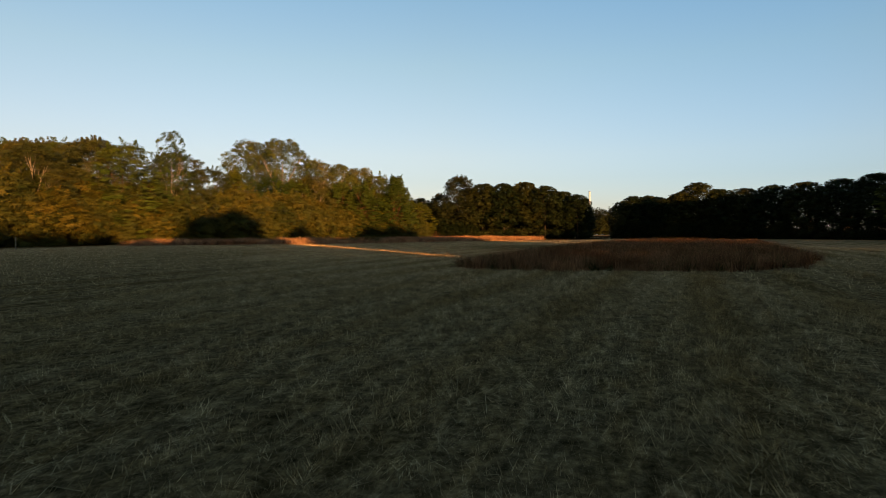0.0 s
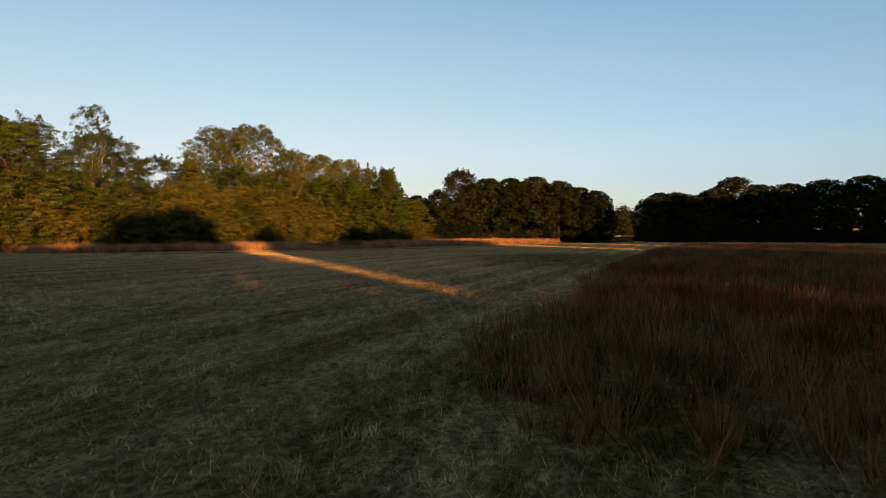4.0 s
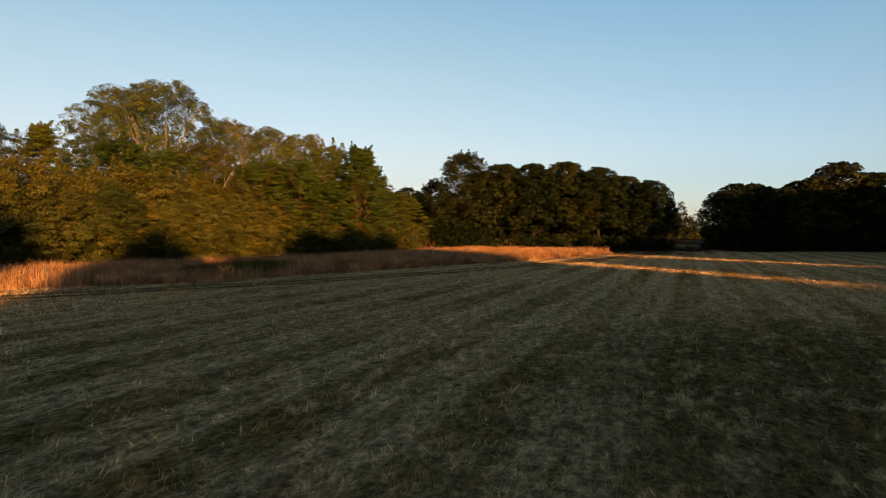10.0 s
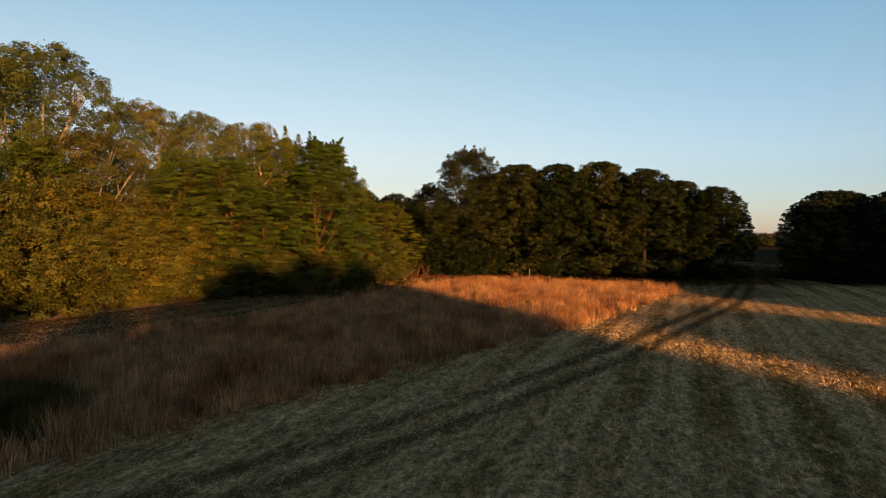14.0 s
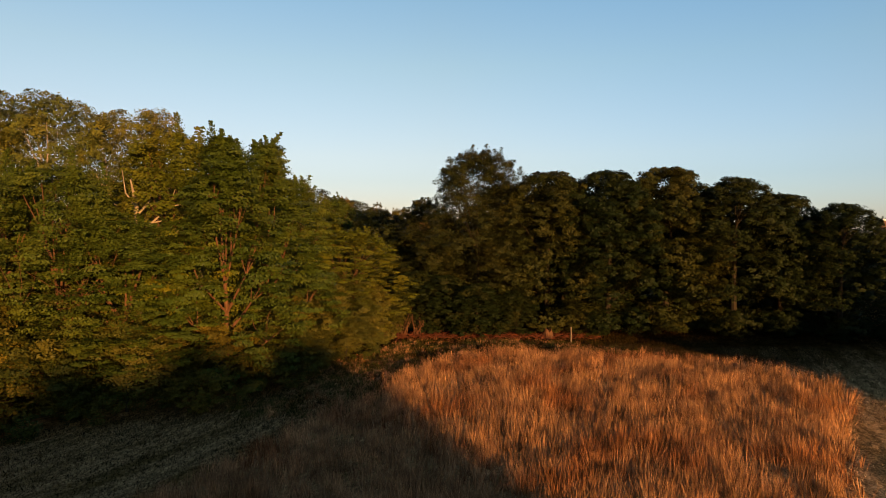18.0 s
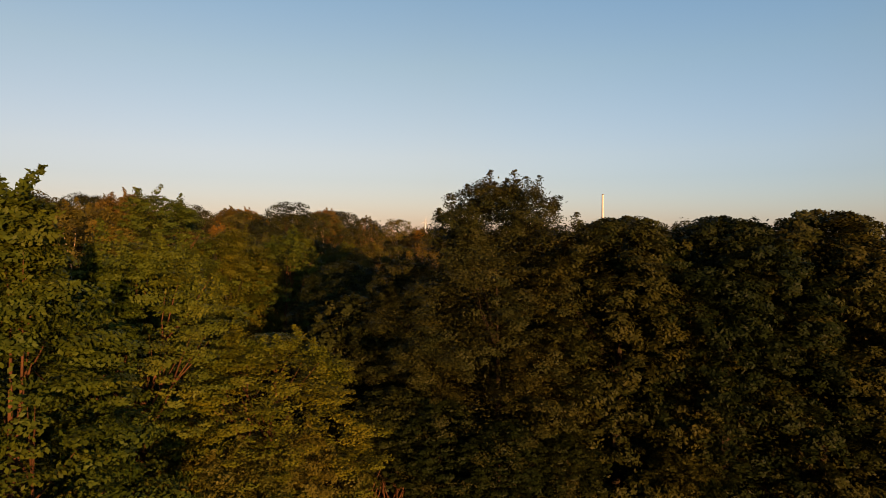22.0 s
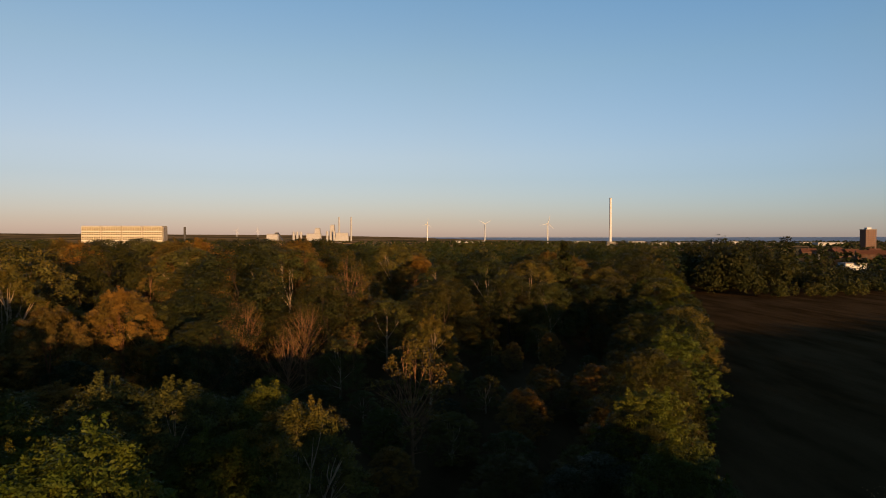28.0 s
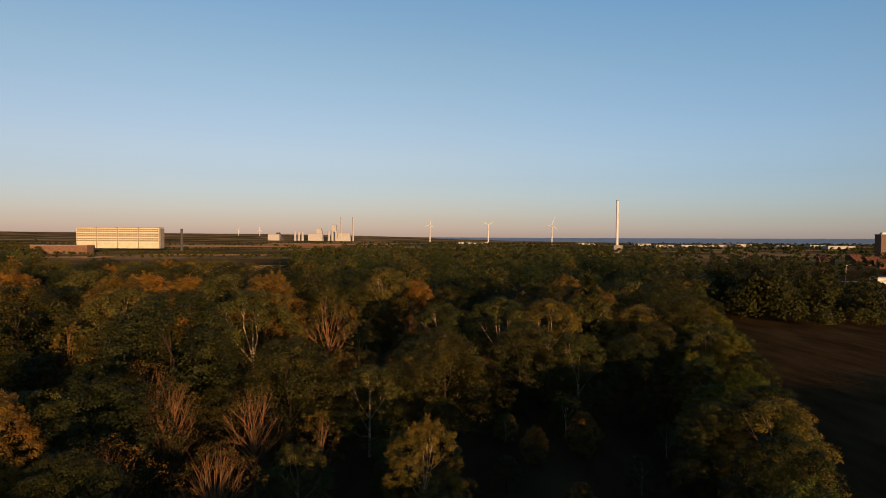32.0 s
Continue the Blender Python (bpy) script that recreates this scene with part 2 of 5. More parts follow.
def ground_material():
    m, nt, b = material("meadow_ground")
    fine = noise_of(nt, 9.0, 8.0, place(nt), 0.75)
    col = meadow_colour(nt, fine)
    under_stalks = nt.nodes.new("ShaderNodeMix")                     # the ground between the stalks is slightly darker than they are
    under_stalks.data_type, under_stalks.blend_type = "RGBA", "MULTIPLY"
    under_stalks.inputs["Factor"].default_value = 1.0
    under_stalks.inputs["B"].default_value = (0.96, 0.94, 0.90, 1)
    nt.links.new(col, under_stalks.inputs["A"])
    col = under_stalks.outputs["Result"]
    # from the trees on: rough pasture and leaf litter, tree shade painted in near-black
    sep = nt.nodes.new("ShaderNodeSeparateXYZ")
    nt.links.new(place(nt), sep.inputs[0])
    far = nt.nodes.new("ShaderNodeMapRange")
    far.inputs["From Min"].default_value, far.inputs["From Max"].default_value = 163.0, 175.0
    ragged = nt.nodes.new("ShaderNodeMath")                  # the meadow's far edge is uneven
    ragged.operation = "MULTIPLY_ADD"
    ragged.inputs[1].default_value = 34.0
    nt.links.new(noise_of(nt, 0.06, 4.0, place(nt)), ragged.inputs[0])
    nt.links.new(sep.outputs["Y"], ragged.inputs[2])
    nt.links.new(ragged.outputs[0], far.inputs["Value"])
    shaded_p = ramp(nt, fine, [(0.30, (0.006, 0.004, 0.0015)), (0.55, (0.014, 0.010, 0.0035)), (0.75, (0.032, 0.022, 0.008))])
    col = mix(nt, far.outputs["Result"], col, shaded_p)
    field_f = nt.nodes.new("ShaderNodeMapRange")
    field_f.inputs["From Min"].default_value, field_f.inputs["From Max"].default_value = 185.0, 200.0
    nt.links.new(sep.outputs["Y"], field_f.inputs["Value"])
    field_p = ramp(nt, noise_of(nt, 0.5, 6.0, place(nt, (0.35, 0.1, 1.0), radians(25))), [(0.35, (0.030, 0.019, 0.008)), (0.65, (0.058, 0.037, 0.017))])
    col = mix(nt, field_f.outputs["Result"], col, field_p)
    plain_f = nt.nodes.new("ShaderNodeMapRange")
    plain_f.inputs["From Min"].default_value, plain_f.inputs["From Max"].default_value = 700.0, 1000.0
    nt.links.new(sep.outputs["Y"], plain_f.inputs["Value"])
    land = ramp(nt, noise_of(nt, 0.004, 5.0, place(nt)), [(0.40, (0.085, 0.060, 0.025)), (0.52, (0.20, 0.125, 0.050)), (0.60, (0.36, 0.21, 0.085))])
    col = mix(nt, plain_f.outputs["Result"], col, land)
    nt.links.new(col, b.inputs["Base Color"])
    b.inputs["Roughness"].default_value = 1.0
    b.inputs["Specular IOR Level"].default_value = 0.0
    lumps = nt.nodes.new("ShaderNodeMath")
    lumps.operation = "MULTIPLY_ADD"
    lumps.inputs[1].default_value = 2.2
    nt.links.new(noise_of(nt, 1.9, 4.0, place(nt), 0.6), lumps.inputs[0])
    nt.links.new(fine, lumps.inputs[2])
    bump(nt, b, lumps.outputs[0], 1.0, 0.14)
    return m


GROUND = ground_material()


def grass_material(name, stops):
    m, nt, b = material(name)
    g = nt.nodes.new("ShaderNodeNewGeometry")
    col = ramp(nt, g.outputs["Random Per Island"], stops)
    tone = ramp(nt, noise_of(nt, 0.9, 5.0, place(nt), 0.7), [(0.36, (0.34, 0.32, 0.28)), (0.5, (0.85, 0.80, 0.76)), (0.64, (1.55, 1.42, 1.28))])
    drift = ramp(nt, noise_of(nt, 0.22, 3.0, place(nt)), [(0.38, (0.80, 0.62, 0.52)), (0.5, (1.0, 1.0, 1.0)), (0.62, (1.12, 1.10, 1.06))])
    for t in (tone, drift):
        k = nt.nodes.new("ShaderNodeMix")
        k.data_type, k.blend_type = "RGBA", "MULTIPLY"
        k.inputs["Factor"].default_value = 1.0
        nt.links.new(col, k.inputs["A"])
        nt.links.new(t, k.inputs["B"])
        col = k.outputs["Result"]
    nt.links.new(col, b.inputs["Base Color"])
    b.inputs["Roughness"].default_value = 0.9
    b.inputs["Specular IOR Level"].default_value = 0.0
    return m


def hay_material():
    m, nt, b = material("cut_hay")
    g = nt.nodes.new("ShaderNodeNewGeometry")
    spread = nt.nodes.new("ShaderNodeMapRange")
    spread.inputs["To Min"].default_value, spread.inputs["To Max"].default_value = 0.36, 0.70
    nt.links.new(g.outputs["Random Per Island"], spread.inputs["Value"])
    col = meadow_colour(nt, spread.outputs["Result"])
    dry = nt.nodes.new("ShaderNodeMix")                      # dry stalks are paler than what lies under them
    dry.data_type, dry.blend_type = "RGBA", "MULTIPLY"
    dry.inputs["Factor"].default_value = 1.0
    dry.inputs["B"].default_value = (1.42, 1.42, 1.42, 1)
    nt.links.new(col, dry.inputs["A"])
    nt.links.new(dry.outputs["Result"], b.inputs["Base Color"])
    b.inputs["Roughness"].default_value = 0.9
    b.inputs["Specular IOR Level"].default_value = 0.0
    return m


HAY = hay_material()
STRAW = grass_material("pale_straw", [(0.0, (0.22, 0.138, 0.058)), (0.5, (0.36, 0.230, 0.098)), (1.0, (0.53, 0.35, 0.16))])
# verge grass with the shade of hedge and trees put into its colour
VERGE = grass_material("shaded_verge_grass", [(0.0, (0.010, 0.008, 0.002)), (0.5, (0.024, 0.017, 0.005)), (1.0, (0.06, 0.036, 0.012))])
TALL = grass_material("tall_grass", [(0.0, (0.1564, 0.0775, 0.0384)), (0.5, (0.2940, 0.1479, 0.0724)), (1.0, (0.4505, 0.2465, 0.1267))])
TALL_RED = grass_material("dark_red_grass", [(0.0, (0.0770, 0.0364, 0.0168)), (0.5, (0.1750, 0.0812, 0.0378)), (1.0, (0.3080, 0.1610, 0.0770))])
TALL_GREEN = grass_material("tall_green_grass", [(0.0, (0.02, 0.022, 0.006)), (0.5, (0.042, 0.044, 0.012)), (1.0, (0.10, 0.080, 0.030))])
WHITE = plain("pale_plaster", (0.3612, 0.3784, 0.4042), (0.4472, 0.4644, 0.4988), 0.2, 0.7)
# white walls dimmed in the base colour to imitate haze over the distance
STATION = plain("haze_dimmed_white", (0.225, 0.231, 0.245), (0.300, 0.306, 0.320), 0.2, 0.8)
SLAB = plain("cream_plaster", (0.33, 0.305, 0.235), (0.44, 0.41, 0.33), 0.2, 0.7)
ROOF = plain("grey_roof", (0.10, 0.095, 0.09), (0.20, 0.19, 0.18), 0.3, 0.8)
BRICK = plain("red_brick", (0.085, 0.050, 0.036), (0.14, 0.082, 0.058), 0.4, 0.9)
DARK = plain("dark_steel", (0.03, 0.03, 0.032), (0.06, 0.058, 0.055), 1.0, 0.6)
WATER = plain("sea_water", (0.17, 0.175, 0.20), (0.21, 0.215, 0.235), 0.002, 0.5)
FIELD = plain("stubble_field", (0.46, 0.20, 0.042), (0.60, 0.28, 0.060), 0.02, 0.95)
TRACK = plain("flattened_grass", (0.0376, 0.0238, 0.0088), (0.1254, 0.0752, 0.0301), 3.0, 0.95, 0.03)
LITTER = plain("red_leaf_litter", (0.045, 0.013, 0.006), (0.13, 0.036, 0.015), 2.0, 0.9)
WOOD = plain("weathered_wood", (0.08, 0.058, 0.036), (0.18, 0.13, 0.085), 4.0, 0.9, 0.01)


def glass_mat():
    m, nt, b = material("window_glass")
    b.inputs["Base Color"].default_value = (0.05, 0.055, 0.06, 1)
    b.inputs["Roughness"].default_value = 0.12
    return m


GLASS = glass_mat()
PANE = plain("slab_window_pane", (0.06, 0.055, 0.04), (0.14, 0.12, 0.08), 0.3, 0.4)
BRICK_DARK = plain("dark_brick", (0.045, 0.026, 0.018), (0.085, 0.05, 0.034), 0.4, 0.9)
TILES = plain("red_tiles", (0.0500, 0.0225, 0.0140), (0.0850, 0.0375, 0.0225), 0.5, 0.85)


# ---------------------------------------------------------------- helpers
def gz(y):
    """The meadow rises gently away from the start."""
    return 0.004 * min(max(y, 0.0), 170.0)


def mesh_object(name, me, mat, parent=None, label=""):
    me.materials.append(mat)
    ob = new(name, me)
    ob.parent = parent
    if label:
        ob["label"] = label
    return ob


def part(name, bm, mat, parent, label=""):
    me = bpy.data.meshes.new(name)
    bm.to_mesh(me)
    bm.free()
    return mesh_object(name, me, mat, parent, label)


def polys(name, co, corners):
    """A mesh of separate polygons: co is (n, corners, 3)."""
    n = len(co)
    me = bpy.data.meshes.new(name)
    me.vertices.add(n * corners)
    me.vertices.foreach_set("co", np.ascontiguousarray(co, dtype=np.float32).ravel())
    me.loops.add(n * corners)
    me.loops.foreach_set("vertex_index", np.arange(n * corners, dtype=np.int32))
    me.polygons.add(n)
    me.polygons.foreach_set("loop_start", np.arange(0, n * corners, corners, dtype=np.int32))
    me.update(calc_edges=True)
    return me


def box(bm, x0, y0, z0, x1, y1, z1):
    v = [bm.verts.new((x, y, z)) for x, y, z in product((x0, x1), (y0, y1), (z0, z1))]
    for f in ((0, 1, 3, 2), (4, 6, 7, 5), (0, 4, 5, 1), (2, 3, 7, 6), (0, 2, 6, 4), (1, 5, 7, 3)):
        bm.faces.new([v[i] for i in f])


def tube(bm, path, radii, sides=6):
    rings = []
    for i, p in enumerate(path):
        a, b = path[max(i - 1, 0)], path[min(i + 1, len(path) - 1)]
        d = (b - a).normalized()
        s = d.orthogonal().normalized()
        t = d.cross(s)
        rings.append([bm.verts.new(p + radii[i] * (math.cos(k * 2 * math.pi / sides) * s + math.sin(k * 2 * math.pi / sides) * t)) for k in range(sides)])
    for r0, r1 in zip(rings, rings[1:]):
        for k in range(sides):
            bm.faces.new((r0[k], r0[(k + 1) % sides], r1[(k + 1) % sides], r1[k]))
    bm.faces.new(rings[-1])


def unit(v):
    return v / np.maximum(np.linalg.norm(v, axis=1, keepdims=True), 1e-6)


# ---------------------------------------------------------------- trees
def leaves(rng, centres, outward, spread, count, size, slender=0.55, flat=0.6, rough=0.32, puff=0.0, up=0.42):
    """Leaves round the clump centres, as four-cornered blades turned mostly outward and up; puff makes each clump a rosette."""
    n = len(centres) * count
    c = np.repeat(centres, count, 0)
    o = np.repeat(outward, count, 0)
    if puff:
        off = unit(rng.normal(size=(n, 3)) + o * 0.55 + np.array([0, 0, 0.25]))
        nrm = unit(off * puff * 0.8 + o * (0.75 - puff * 0.5) + np.array([0, 0, up]) + np.repeat(rng.normal(size=(len(centres), 3)) * 0.42, count, 0) + rng.normal(size=(n, 3)) * (rough + 0.10))
        off = off * (np.repeat(spread, count) * rng.uniform(0.45, 1.05, n))[:, None]
        off[:, 2] *= flat
    else:
        off = rng.normal(size=(n, 3)) * np.repeat(spread, count)[:, None]
        off[:, 2] *= flat
        nrm = unit(o * 0.5 + np.array([0, 0, 0.40]) + rng.normal(size=(n, 3)) * (rough + 0.22))
    p = c + off
    a = unit(np.cross(nrm, rng.normal(size=(n, 3))))
    b = np.cross(nrm, a)
    s = size * rng.uniform(0.6, 1.35, n)[:, None]
    return np.stack([p - a * s, p - b * s * slender + nrm * s * 0.12, p + a * s, p + b * s * slender - nrm * s * 0.10], 1)


def profile(shape, u):
    if shape == "dome":
        return np.clip(1 - np.clip(u, 0, 1) ** 2.8, 0.03, 1) ** 0.5 * np.clip(0.84 + u * 1.2, 0, 1)
    if shape == "egg":
        return np.clip(1 - np.clip(u, 0, 1) ** 3.0, 0.02, 1) ** 0.52 * np.clip(0.80 + u * 1.2, 0, 1)
    if shape == "cone":
        return np.clip(1.08 - u ** 1.25, 0.06, 1) * np.clip(0.72 + u * 2, 0, 1)
    if shape == "column":
        return np.clip(np.sin(np.pi * np.clip(u * 0.92 + 0.08, 0, 1)) ** 0.5, 0.1, 1)
    return np.clip(np.sin(np.pi * np.clip(u * 0.80 + 0.17, 0, 1)) ** 0.7, 0.08, 1)      # round


def build_tree(kind, seed, h, r, base, shape, lobes, clumps, per, leaf, mat, bark, label, gaps=0.0, lobe=0.30, trunk=0.22, limbs=7, sprigs=0, fill=1.0, slender=0.55, flat=0.6, clump=0.0, hollow=0.50, puff=0.4, outer=0.75, shoot=1.0, up=0.42):
    rng = np.random.default_rng(seed)
    rnd = random.Random(seed)
    root = new(kind)
    tagged(root, label, "bush" if kind == "bush" else "tree")
    ch = h - base
    u = (np.arange(lobes) + rng.uniform(0, 1, lobes)) / lobes
    u = u ** 0.9
    if base < 0.6 and shape in ("dome", "egg"):               # a skirt of low boughs
        u[: lobes // 6] = rng.uniform(0.0, 0.05, lobes // 6)
    ang = np.arange(lobes) * 2.39996 + rng.normal(size=lobes) * 0.35
    rad = r * profile(shape, u) * rng.uniform(hollow, 0.98, lobes)
    lc = np.stack([np.cos(ang) * rad, np.sin(ang) * rad, base + ch * (0.06 + 0.86 * u)], 1)
    lr = r * lobe * rng.uniform(0.75, 1.25, lobes) * (0.55 + 0.5 * profile(shape, u))
    # clumps over each lobe, the inner side left empty
    d = unit(rng.normal(size=(lobes, clumps, 3)).reshape(-1, 3))
    L = np.repeat(lc, clumps, 0)
    out = L - np.array([0, 0, base + ch * 0.40])
    out[:, 2] *= 0.6
    out = unit(out)
    d = unit(d + out * outer + np.array([0, 0, 0.15]))
    R = np.repeat(lr, clumps)
    cc = L + d * R[:, None] * rng.uniform(0.65, 1.08, len(L))[:, None]
    if gaps:
        keep = rng.uniform(size=len(cc)) > gaps
        cc, d, R = cc[keep], d[keep], R[keep]
    cc[:, 2] = np.maximum(cc[:, 2], base * 0.75 + 0.2)
    cc[:, 2] = np.minimum(cc[:, 2], h)
    if clump:                                        # rounded tufts of leaves
        q = [leaves(rng, cc, d, clump * rng.uniform(0.7, 1.3, len(cc)), per, leaf, slender, max(flat, 0.22), 0.17, puff, up)]
    else:
        q = [leaves(rng, cc, d, R * (0.22 if flat > 0.5 else 0.30), per, leaf, slender, flat)]
    if fill > 0:                                     # loose leaves deeper in the crown
        nf = int(lobes * clumps * fill * 0.35)
        k = rng.integers(0, lobes, nf)
        fc = lc[k] * np.array([0.62, 0.62, 1.0]) + rng.normal(size=(nf, 3)) * lr[k][:, None] * 0.35
        fc[:, 2] = np.clip(fc[:, 2], base * 0.8 + 0.2, h - 0.6)
        q.append(leaves(rng, fc, unit(rng.normal(size=(nf, 3))), lr[k] * 0.4, max(3, per // 3), leaf * 1.15, slender))
    tops = np.argsort(lc[:, 2] + lr)[-max(6, lobes // 3):]
    for _ in range(sprigs):                          # shoots that stand above the crown's outline
        i = int(rng.choice(tops))
        start = lc[i] + np.array([rng.normal() * 0.3, rng.normal() * 0.3, 0.75]) * lr[i]
        ln = (rng.uniform(0.35, 1.15) * lr[i] + 0.25) * shoot
        zz = np.linspace(0, 1, 7)[:, None]
        sc = start + zz * np.array([rng.normal() * 0.25, rng.normal() * 0.25, 1.0]) * ln
        q.append(leaves(rng, sc, unit(rng.normal(size=(7, 3)) + [0, 0, 0.5]), np.linspace(0.26, 0.06, 7) * lr[i], max(4, per // 2), leaf, slender))
    # trunk and limbs
    bm = bmesh.new()
    top = Vector((rnd.uniform(-0.3, 0.3), rnd.uniform(-0.3, 0.3), base + ch * 0.72))
    path = [Vector((0, 0, -0.3)), Vector((0.05, 0, base * 0.5)), Vector((0, 0.08, base + ch * 0.3)), top]
    tube(bm, path, [trunk * 1.35, trunk, trunk * 0.7, trunk * 0.12], 8)
    order = sorted(range(lobes), key=lambda i: rnd.random())[:limbs]
    for i in order:
        e = Vector(lc[i])
        s = Vector((0, 0, max(0.4, min(e.z * 0.55, base + ch * 0.4))))
        m = s.lerp(e, 0.5) + Vector((rnd.uniform(-0.4, 0.4), rnd.uniform(-0.4, 0.4), -0.05 * h * rnd.random()))
        w = trunk * rnd.uniform(0.35, 0.6)
        tube(bm, [s, m, e], [w, w * 0.65, w * 0.15], 5)
        for _ in range(3):
            f = Vector(lc[i]) + Vector((rnd.uniform(-1, 1), rnd.uniform(-1, 1), rnd.uniform(-0.2, 1.1))) * float(lr[i])
            tube(bm, [m.lerp(e, 0.35), m.lerp(f, 0.6) + Vector((0, 0, 0.1)), f], [w * 0.45, w * 0.28, w * 0.08], 4)
    part("trunk", bm, bark, root)
    me = polys("crown", np.concatenate(q), 4)
    mesh_object("crown", me, mat, root)
    return root


USED = set()


def plant(proto, x, y, scale=1.0, turn=None, wide=1.0, z=None, group="", label=""):
    """A copy of a tree (the first planting takes the tree itself)."""
    t = random.uniform(0, 360) if turn is None else turn
    m = pose(x, y, gz(y) if z is None else z, 0, 0, t) @ Matrix.Diagonal((scale * wide, scale * wide, scale, 1))
    if proto.name in USED:
        ob = copy_thing(proto, m @ Matrix.Diagonal((*(1 / k for k in proto.scale), 1)))
    else:
        USED.add(proto.name)
        proto.matrix_basis = m
        ob = proto
    if group:
        ob["group"] = group
    if label:
        ob["label"] = label
    return ob


# ---------------------------------------------------------------- ground
def far_rise(x, y):
    """The land and the sea lift a little towards the horizon, with low hills on one side."""
    r = math.hypot(x, y)
    return min(max((r - 2300) / 2500, 0), 1.4) * (13 + 17 * min(max((-x - 200) / 800, 0), 1))


def build_ground():
    xs = np.concatenate([[-4700, -3400, -2300, -1200, -600, -300, -150], np.arange(-80, 80.1, 2.0), [150, 300, 600, 1200, 2300, 3400, 4700]])
    ys = np.concatenate([[-4800, -2000, -800, -300, -120, -60], np.arange(-20, 180.1, 2.0), [230, 300, 450, 700, 1200, 1800, 2300, 2800, 3400, 4000, 4700]])
    rng = np.random.default_rng(3)
    bm = bmesh.new()
    grid = [[bm.verts.new((x, y, gz(y) + far_rise(x, y) + (0.035 * noise.noise((x * 0.35, y * 0.35, 0)) if abs(x) < 79 and -19 < y < 179 else 0))) for x in xs] for y in ys]
    for a, b in zip(grid, grid[1:]):
        for i in range(len(xs) - 1):
            bm.faces.new((a[i], a[i + 1], b[i + 1], b[i]))
    for f in bm.faces:
        f.smooth = True
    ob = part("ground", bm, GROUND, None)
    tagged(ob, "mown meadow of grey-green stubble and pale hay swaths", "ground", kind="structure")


build_ground()


def inside(px, py, poly):
    hit = np.zeros(len(px), bool)
    for (x0, y0), (x1, y1) in zip(poly, poly[1:] + poly[:1]):
        c = ((y0 > py) != (y1 > py)) & (px < (x1 - x0) * (py - y0) / (y1 - y0 + 1e-12) + x0)
        hit ^= c
    return hit


PATCH_A = [(-0.2, 28.6), (0.6, 26.2), (4.5, 25.0), (9, 24.2), (13, 24.6), (16.8, 28.5), (20.5, 34), (29, 52), (38, 72), (48, 92), (44, 104), (36, 106), (26.5, 92), (19.2, 76.7), (13.2, 62.6), (9.2, 53.4), (7.2, 48), (5.3, 42.6), (3.7, 38.0), (2.4, 34)]
PATCH_B = [(-44, 79), (-30, 85), (-14.3, 92.5), (-9.9, 98.2), (-5.6, 104), (-2.7, 107.4), (2.0, 113), (6.2, 118.2), (8.6, 121.6), (11.6, 125), (14.3, 129.4), (18.3, 135.6), (21.5, 140), (23.3, 144.2), (20.0, 151.2), (15.9, 152.4), (9.7, 154.6), (3.4, 154.8), (0.6, 153.4), (-2.0, 148.5), (-3.6, 143.6), (-6.4, 137.4), (-8.8, 131.5), (-11.2, 127), (-13.6, 122.4), (-16.2, 118.6), (-19.5, 112.6), (-26, 104), (-33, 97), (-43, 88)]


def blades(rng, x, y, h, w, lean, z0=0.0):
    """Grass blades: slim triangles that lean over, by three corners each."""
    n = len(x)
    a = rng.uniform(0, 2 * np.pi, n)
    hh = h * rng.uniform(0.55, 1.2, n)
    ln = lean * rng.uniform(0.2, 1.0, n) * hh
    b = rng.uniform(0, 2 * np.pi, n)
    z = 0.004 * np.clip(y, 0, 170) + z0
    base = np.stack([x, y, z], 1)
    side = np.stack([np.cos(a), np.sin(a), np.zeros(n)], 1) * (w * rng.uniform(0.6, 1.4, n))[:, None]
    tip = base + np.stack([np.cos(b) * ln, np.sin(b) * ln, hh], 1)
    return np.stack([base - side, base + side, tip], 1)


def tufts(rng, x, y, per, h, w, spread):
    """Grass tufts: blades that spread outward from each root."""
    n = len(x) * per
    X, Y = np.repeat(x, per), np.repeat(y, per)
    hh = np.repeat(h * rng.uniform(0.6, 1.15, len(x)), per) * rng.uniform(0.55, 1.1, n)
    a = rng.uniform(0, 2 * np.pi, n)
    r = np.abs(rng.normal(size=n)) * spread
    lean = hh * (0.12 + 0.45 * rng.uniform(0, 1, n)) + r * 0.5
    wind = np.repeat(rng.normal(size=(len(x), 2)) * 0.10, per, 0)
    base = np.stack([X + np.cos(a) * r, Y + np.sin(a) * r, 0.004 * np.clip(Y, 0, 170)], 1)
    tip = base + np.stack([np.cos(a) * lean * 0.7 + wind[:, 0], np.sin(a) * lean * 0.7 + wind[:, 1], hh], 1)
    b = a + rng.normal(size=n) * 0.8 + 1.57
    side = np.stack([np.cos(b), np.sin(b), np.zeros(n)], 1) * (w * rng.uniform(0.6, 1.5, n))[:, None]
    return np.stack([base - side, base + side, tip], 1)


NETTLES = [(-14.6 + 3.6 * math.cos(t * 0.7), 100.5 + 5.0 * math.sin(t * 0.7), ) for t in range(9)]


